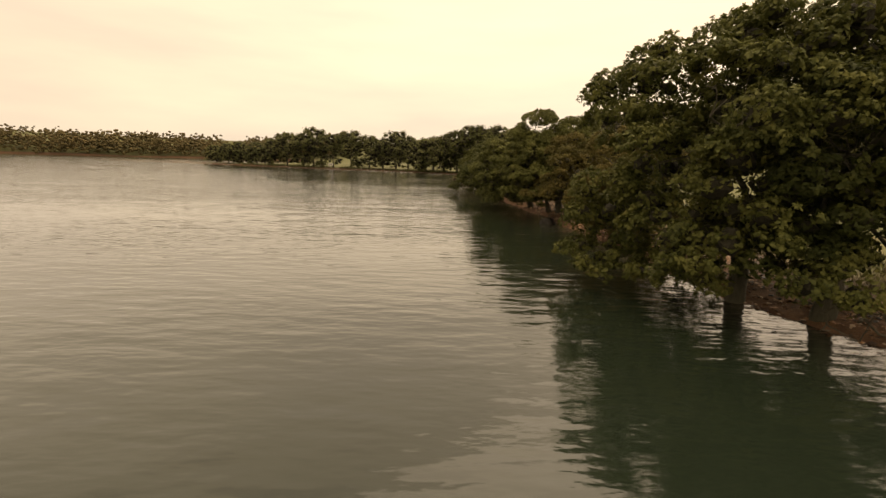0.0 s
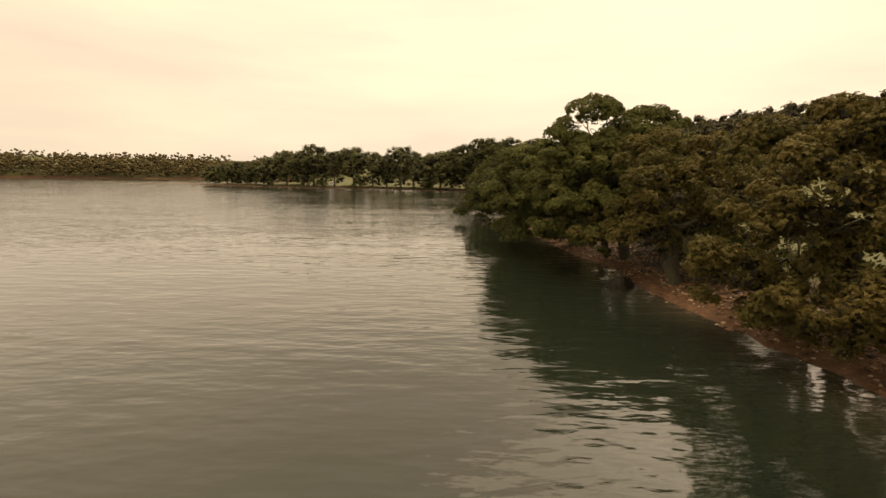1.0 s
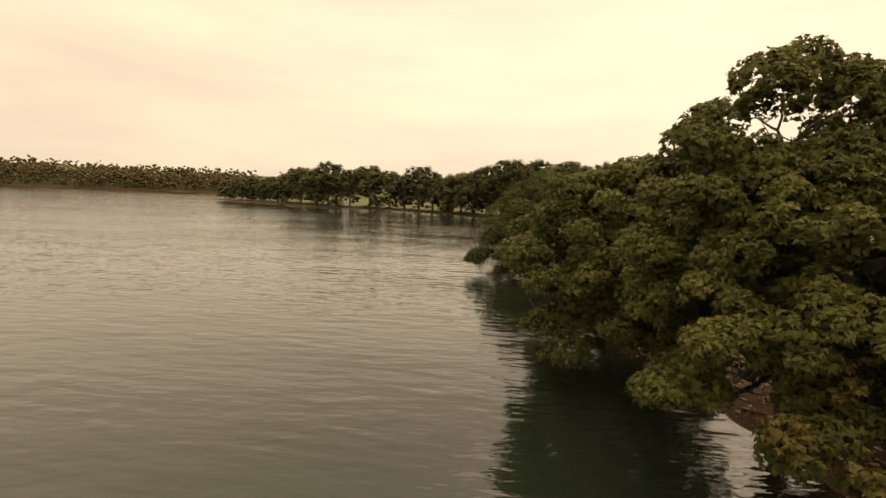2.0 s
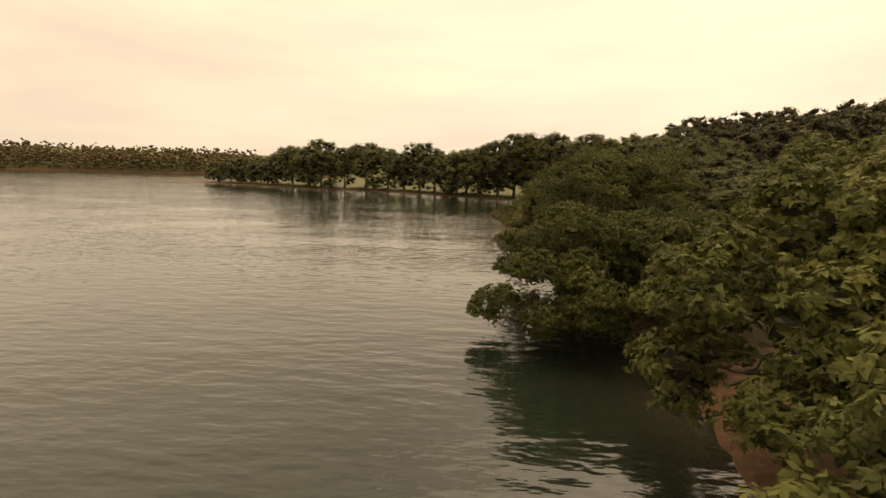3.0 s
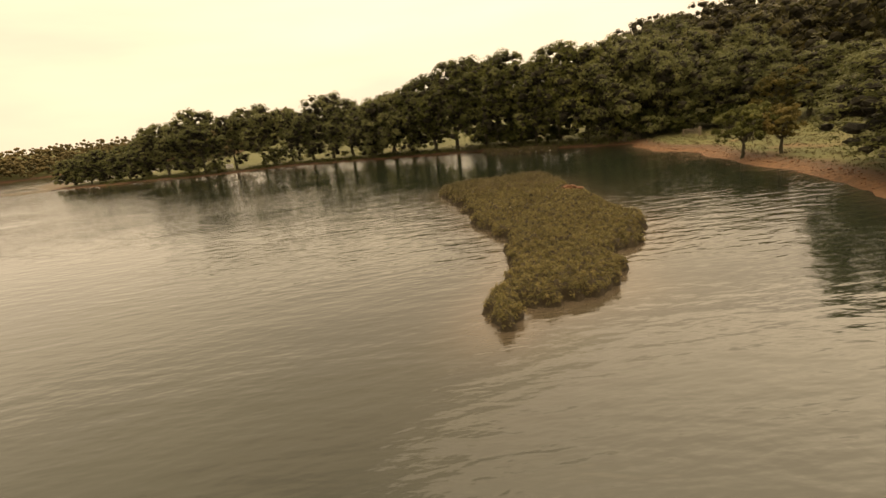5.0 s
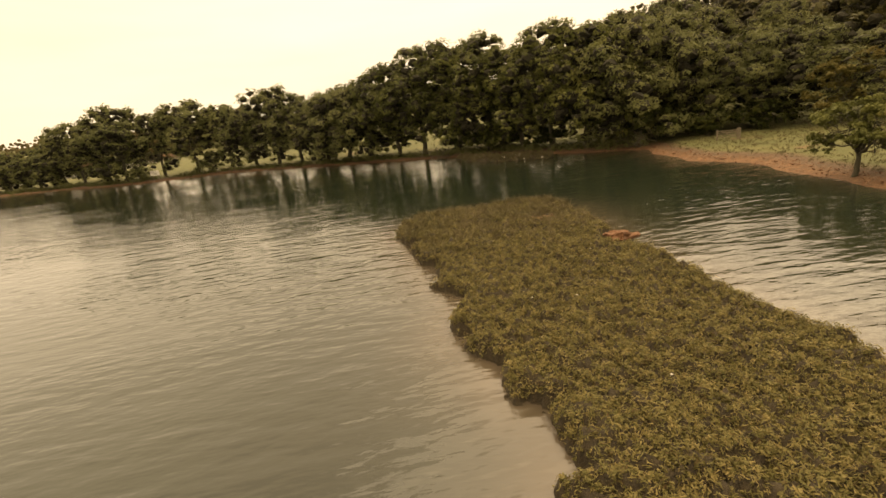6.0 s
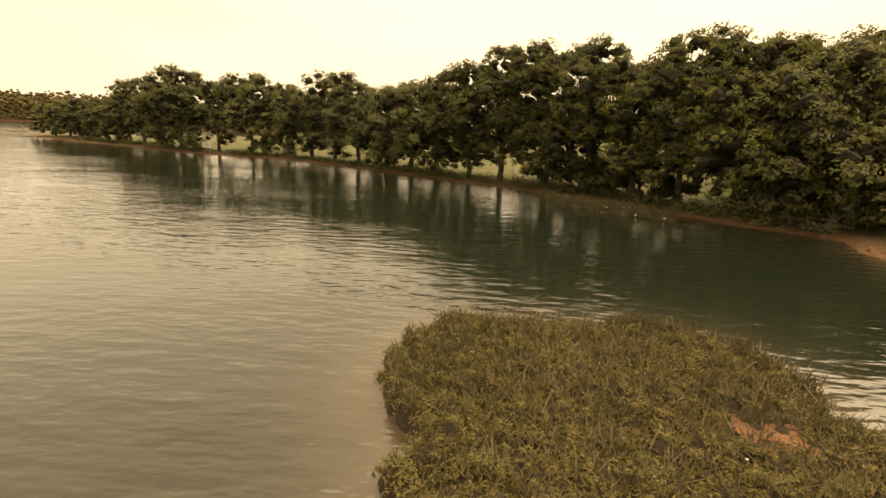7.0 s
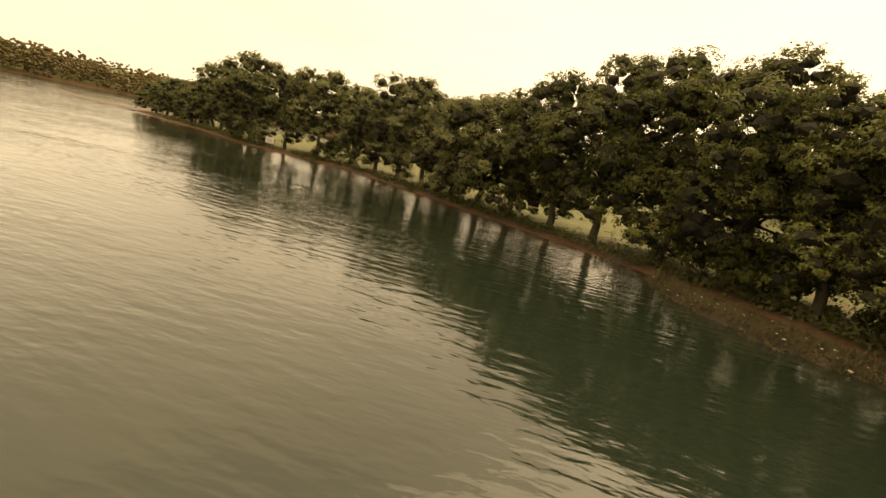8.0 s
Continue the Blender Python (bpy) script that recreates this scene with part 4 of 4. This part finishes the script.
def dead_branches(name, rng, at, n, reach, r0, up, label, mat=M_DEAD):
    """A bare branch system lying or standing at a place."""
    top = new(name)
    top.location = at
    for i in range(n):
        a = rng.uniform(0, 6.28)
        tip = np.array([math.cos(a) * reach * rng.uniform(0.5, 1), math.sin(a) * reach * rng.uniform(0.5, 1), rng.uniform(0.1, up)])
        p = bend(rng, (0, 0, 0.02), tip, 8, 0.09 * reach, 0.08 * reach)
        tubes = [tube(p, np.linspace(r0, r0 * 0.3, 8), 6)]
        for k in range(6):
            q = p[rng.integers(2, 8)]
            e = q + rng.normal(size=3) * reach * 0.28 + np.array([0, 0, 0.10 * reach])
            e[2] = max(e[2], 0.03)
            tubes.append(tube(bend(rng, q, e, 5, 0.04 * reach), np.linspace(r0 * 0.4, r0 * 0.1, 5), 5))
        v, f = join_tubes(tubes)
        mesh_object("branch", v, [f], mat, top, smooth=True)
    return tagged(top, label, "dead branches")


def ground_at(x, y):
    return float(land_height(np.array(float(x)), np.array(float(y))))


g = np.random.default_rng(5)
dead_branches("fallen_branch", g, (7.3, 24.6, ground_at(7.3, 24.6)), 4, 1.5, 0.035, 0.35, "bleached fallen branch lying on the shingle bank")
dead_branches("fallen_branch", g, (7.6, 26.3, ground_at(7.6, 26.3)), 3, 1.3, 0.03, 0.3, "bleached fallen branch lying on the shingle bank")
dead_branches("fallen_branch", g, (8.4, 8.0, ground_at(8.4, 8.0)), 6, 1.6, 0.03, 0.9, "tangled dead branches under the waterside oak")
dead_branches("dead_bush", g, (7.6, 120.0, ground_at(7.6, 120.0)), 9, 1.9, 0.04, 2.2, "bare grey dead bush leaning over the water")
dead_branches("fallen_branch", g, (22.6, 104.6, 0.3), 6, 2.0, 0.04, 1.2, "pale dead branches hanging at the water's edge")

# seaweed-hung stump at the edge of the shingle
stump = new("stump")
stump.location = (5.65, 24.6, 0.0)
part("root_mass", rough_lump(g, 0.36, 0.22, 0.26, 0.6), M_WEED, stump, smooth=False)
pos = unit(g, 1500) * np.array([0.42, 0.27, 0.33]) * g.uniform(0.75, 1.12, 1500)[:, None]
pos = pos[pos[:, 2] > -0.05]
v, f = leaves(pos, pos * np.array([1, 1, 0.3]), 0.09, g)
mesh_object("seaweed", v, [f], M_WEED, stump, "hanging wet black seaweed")
for k in range(4):
    v, f = tube(bend(g, (g.uniform(-0.3, 0.3), 0, 0.2), (g.uniform(-0.8, 0.9), g.uniform(-0.4, 0.4), g.uniform(0.4, 0.75)), 6, 0.05), np.linspace(0.04, 0.012, 6), 6)
    mesh_object("root", v, [f], M_BARK, stump, "bare dark root", smooth=True)
tagged(stump, "black seaweed-covered stump standing in the shallows", "stump")

# clay block and bare patches on the island
clay = new("clay_block")
clay.location, clay.rotation_euler = (9.0, 80.9, 0.26), (0, 0, radians(20))
part("block", rough_lump(g, 0.50, 0.36, 0.25, 0.6, 4), M_CLAY, clay)
for k in range(5):
    bm = rough_lump(g, 0.16, 0.12, 0.09, 0.5, 2)
    bmesh.ops.translate(bm, vec=(g.uniform(-0.8, 0.8), g.uniform(-0.6, 0.6), 0.0), verts=bm.verts)
    part("clod", bm, M_CLAY, clay)
tagged(clay, "slumped block of red clay on the island's edge", "clay block")
patch = rough_lump(g, 0.60, 0.52, 0.12, 0.45)
patch_ob = new("bare_patch")
patch_ob.location = (7.7, 84.8, 0.32)
part("soil", patch, M_CLAY, patch_ob)
tagged(patch_ob, "bare patch of red earth among the marsh plants", "bare patch")

# pale litter and shells
xy = scatter_in(g, ISLAND, 14, 0.5)
for x, y in xy:
    ob = new("shell", None)
    ob.location = (x, y, float(bank_height(x, y, ISLAND, 0.25, 0.32)[0]) + 0.1)
    part("valve", rough_lump(g, 0.026, 0.02, 0.014, 0.4, 1), M_SHELL, ob)
    tagged(ob, "pale shell lying among the marsh plants", "shell", "shells on the island")


# shingle: loose stones along the bank
def stones(name, rng, n, place, size, mat, label):
    base = np.array([(1, 0, 0), (-1, 0, 0), (0, 1, 0), (0, -1, 0), (0, 0, 1), (0, 0, -1), (0.6, 0.6, 0.5), (-0.6, 0.6, 0.5), (0.6, -0.6, 0.5), (-0.6, -0.6, 0.5)], float)
    tri = np.array([(6, 0, 2), (7, 2, 1), (9, 1, 3), (8, 3, 0), (4, 6, 7), (4, 7, 9), (4, 9, 8), (4, 8, 6), (6, 2, 7), (7, 1, 9), (9, 3, 8), (8, 0, 6), (5, 2, 0), (5, 1, 2), (5, 3, 1), (5, 0, 3)])
    xyz = place(rng, n)
    a = rng.uniform(0, 6.28, n)
    s = size * np.exp(rng.normal(0, 0.5, n))
    sc = np.column_stack([s * rng.uniform(0.7, 1.4, n), s * rng.uniform(0.6, 1.0, n), s * rng.uniform(0.3, 0.7, n)])
    v = base[None] * sc[:, None] * (1 + rng.normal(0, 0.12, (n, 10, 1)))
    ca, sa2 = np.cos(a)[:, None], np.sin(a)[:, None]
    v = np.stack([v[..., 0] * ca - v[..., 1] * sa2, v[..., 0] * sa2 + v[..., 1] * ca, v[..., 2]], -1) + xyz[:, None]
    f = (tri[None] + 10 * np.arange(n)[:, None, None]).reshape(-1, 3)
    return tagged(mesh_object(name, v.reshape(-1, 3), [f], mat), label, "stones", kind="stuff")


def along_bank(y0, y1, d0, d1):
    def place(rng, n):
        x = rng.uniform(3, 14, n * 14)
        y = rng.uniform(y0, y1, n * 14)
        d = -signed_distance(x, y, SHORE)
        k = np.flatnonzero((d > d0) & (d < d1))[:n]
        k = np.resize(k, n)
        return np.column_stack([x[k], y[k], land_height(x[k], y[k]) + 0.005])
    return place


def on_marsh(rng, n):
    q = scatter_in(rng, MARSH, n, 0.1)
    return np.column_stack([q, bank_height(q[:, 0], q[:, 1], MARSH, 0.16, 0.6)[0] + 0.13])


stones("marsh_litter", g, 70, on_marsh, 0.05, M_SHELL, "pale stones and tide litter on the marsh strip")
stones("shingle", g, 8000, along_bank(5, 36, -0.3, 2.2), 0.028, M_STONE, "red-brown shingle and stones on the bank")
def on_point(rng, n):
    x, y = rng.uniform(14, 30, n * 10), rng.uniform(66, 107, n * 10)
    d = -signed_distance(x, y, SHORE)
    k = np.resize(np.flatnonzero((d > -0.15) & (d < 1.3)), n)
    return np.column_stack([x[k], y[k], land_height(x[k], y[k]) + 0.01])


stones("clay_clods", g, 1500, on_point, 0.035, M_CLAY, "red clay clods and stones along the grassy point")
stones("shore_weed", g, 3000, along_bank(5, 36, 0.5, 3.4), 0.035, M_WEED, "dark seaweed and leaf litter along the bank")


# grass
def on_land(rng, n, x0, x1, y0, y1, d0, d1):
    x, y = rng.uniform(x0, x1, n * 4), rng.uniform(y0, y1, n * 4)
    d = -signed_distance(x, y, SHORE)
    k = np.flatnonzero((d > d0) & (d < d1))[:n]
    return np.column_stack([x[k], y[k], land_height(x[k], y[k])])


tagged(grass_tufts("grass", g, on_land(g, 3200, 19, 40, 72, 104, 1.2, 14), 7, 0.12, M_GRASS_BLADE), "dry yellow-green grass on the point", "grass", kind="stuff")
tagged(grass_tufts("grass", g, on_land(g, 1500, 6, 16, 3, 40, 2.4, 7), 8, 0.25, M_GRASS_BLADE), "rough grass under the bank oaks", "grass", kind="stuff")
rim = scatter_in(g, ISLAND, 9000, 0.0)
dd = signed_distance(rim[:, 0], rim[:, 1], ISLAND)
rim = rim[(dd < 0.5) & (rim[:, 1] > 86) & (rim[:, 0] > 6.5)][:110]
tagged(grass_tufts("marsh_grass", g, np.column_stack([rim, bank_height(rim[:, 0], rim[:, 1], ISLAND, 0.25, 0.32)[0]]), 7, 0.34, M_GRASS_BLADE), "tall dry grass along the island's rim", "grass", kind="stuff")
head = scatter_in(g, ISLAND, 9000, 0.1)
head = head[g.uniform(size=len(head)) < smooth01((head[:, 1] - 80) / 6) * 0.8][:1500]
tagged(grass_tufts("marsh_grass", g, np.column_stack([head, bank_height(head[:, 0], head[:, 1], ISLAND, 0.25, 0.32)[0] + 0.05]), 7, 0.2, M_GRASS_BLADE, 0.6), "short dry grass among the plants at the island's head", "grass", kind="stuff")
rim = scatter_in(g, MARSH, 420, 0.0)
tagged(grass_tufts("marsh_grass", g, np.column_stack([rim, bank_height(rim[:, 0], rim[:, 1], MARSH, 0.16, 0.6)[0]]), 8, 0.4, M_GRASS_BLADE), "tall dry grass on the marsh strip", "grass", kind="stuff")
def undergrowth(rng, n):
    """Places along the foot of the far shore's oaks."""
    x, y = rng.uniform(-75, 24, n * 16), rng.uniform(104, 172, n * 16)
    d = -signed_distance(x, y, SHORE) + 0.5 * wobble(x, y, 0.5)
    k = np.flatnonzero((d > 0.5) & (d < 2.2) & (np.hypot(x + 35.3, y - 147.9) > 2.6))[:n]
    return np.column_stack([x[k], y[k], land_height(x[k], y[k])])


foot = undergrowth(g, 2800)
grow = np.repeat(np.clip(0.5 + 0.55 * wobble(foot[:, 0], foot[:, 1], 0.35) + g.normal(0, 0.2, len(foot)), 0.15, 1.3), 18)[:, None]
foot = np.repeat(foot, 18, 0)
d = unit(g, len(foot))
d[:, 2] = np.abs(d[:, 2])
v, f = leaves(foot + d * grow * np.array([0.6, 0.6, 1.0]), d + np.array([0, 0, 0.5]), 0.22, g, TRI)
tagged(mesh_object("undergrowth", v, [f], M_OAK_FAR), "low brown-green bramble and ivy along the far bank", "undergrowth", kind="stuff")
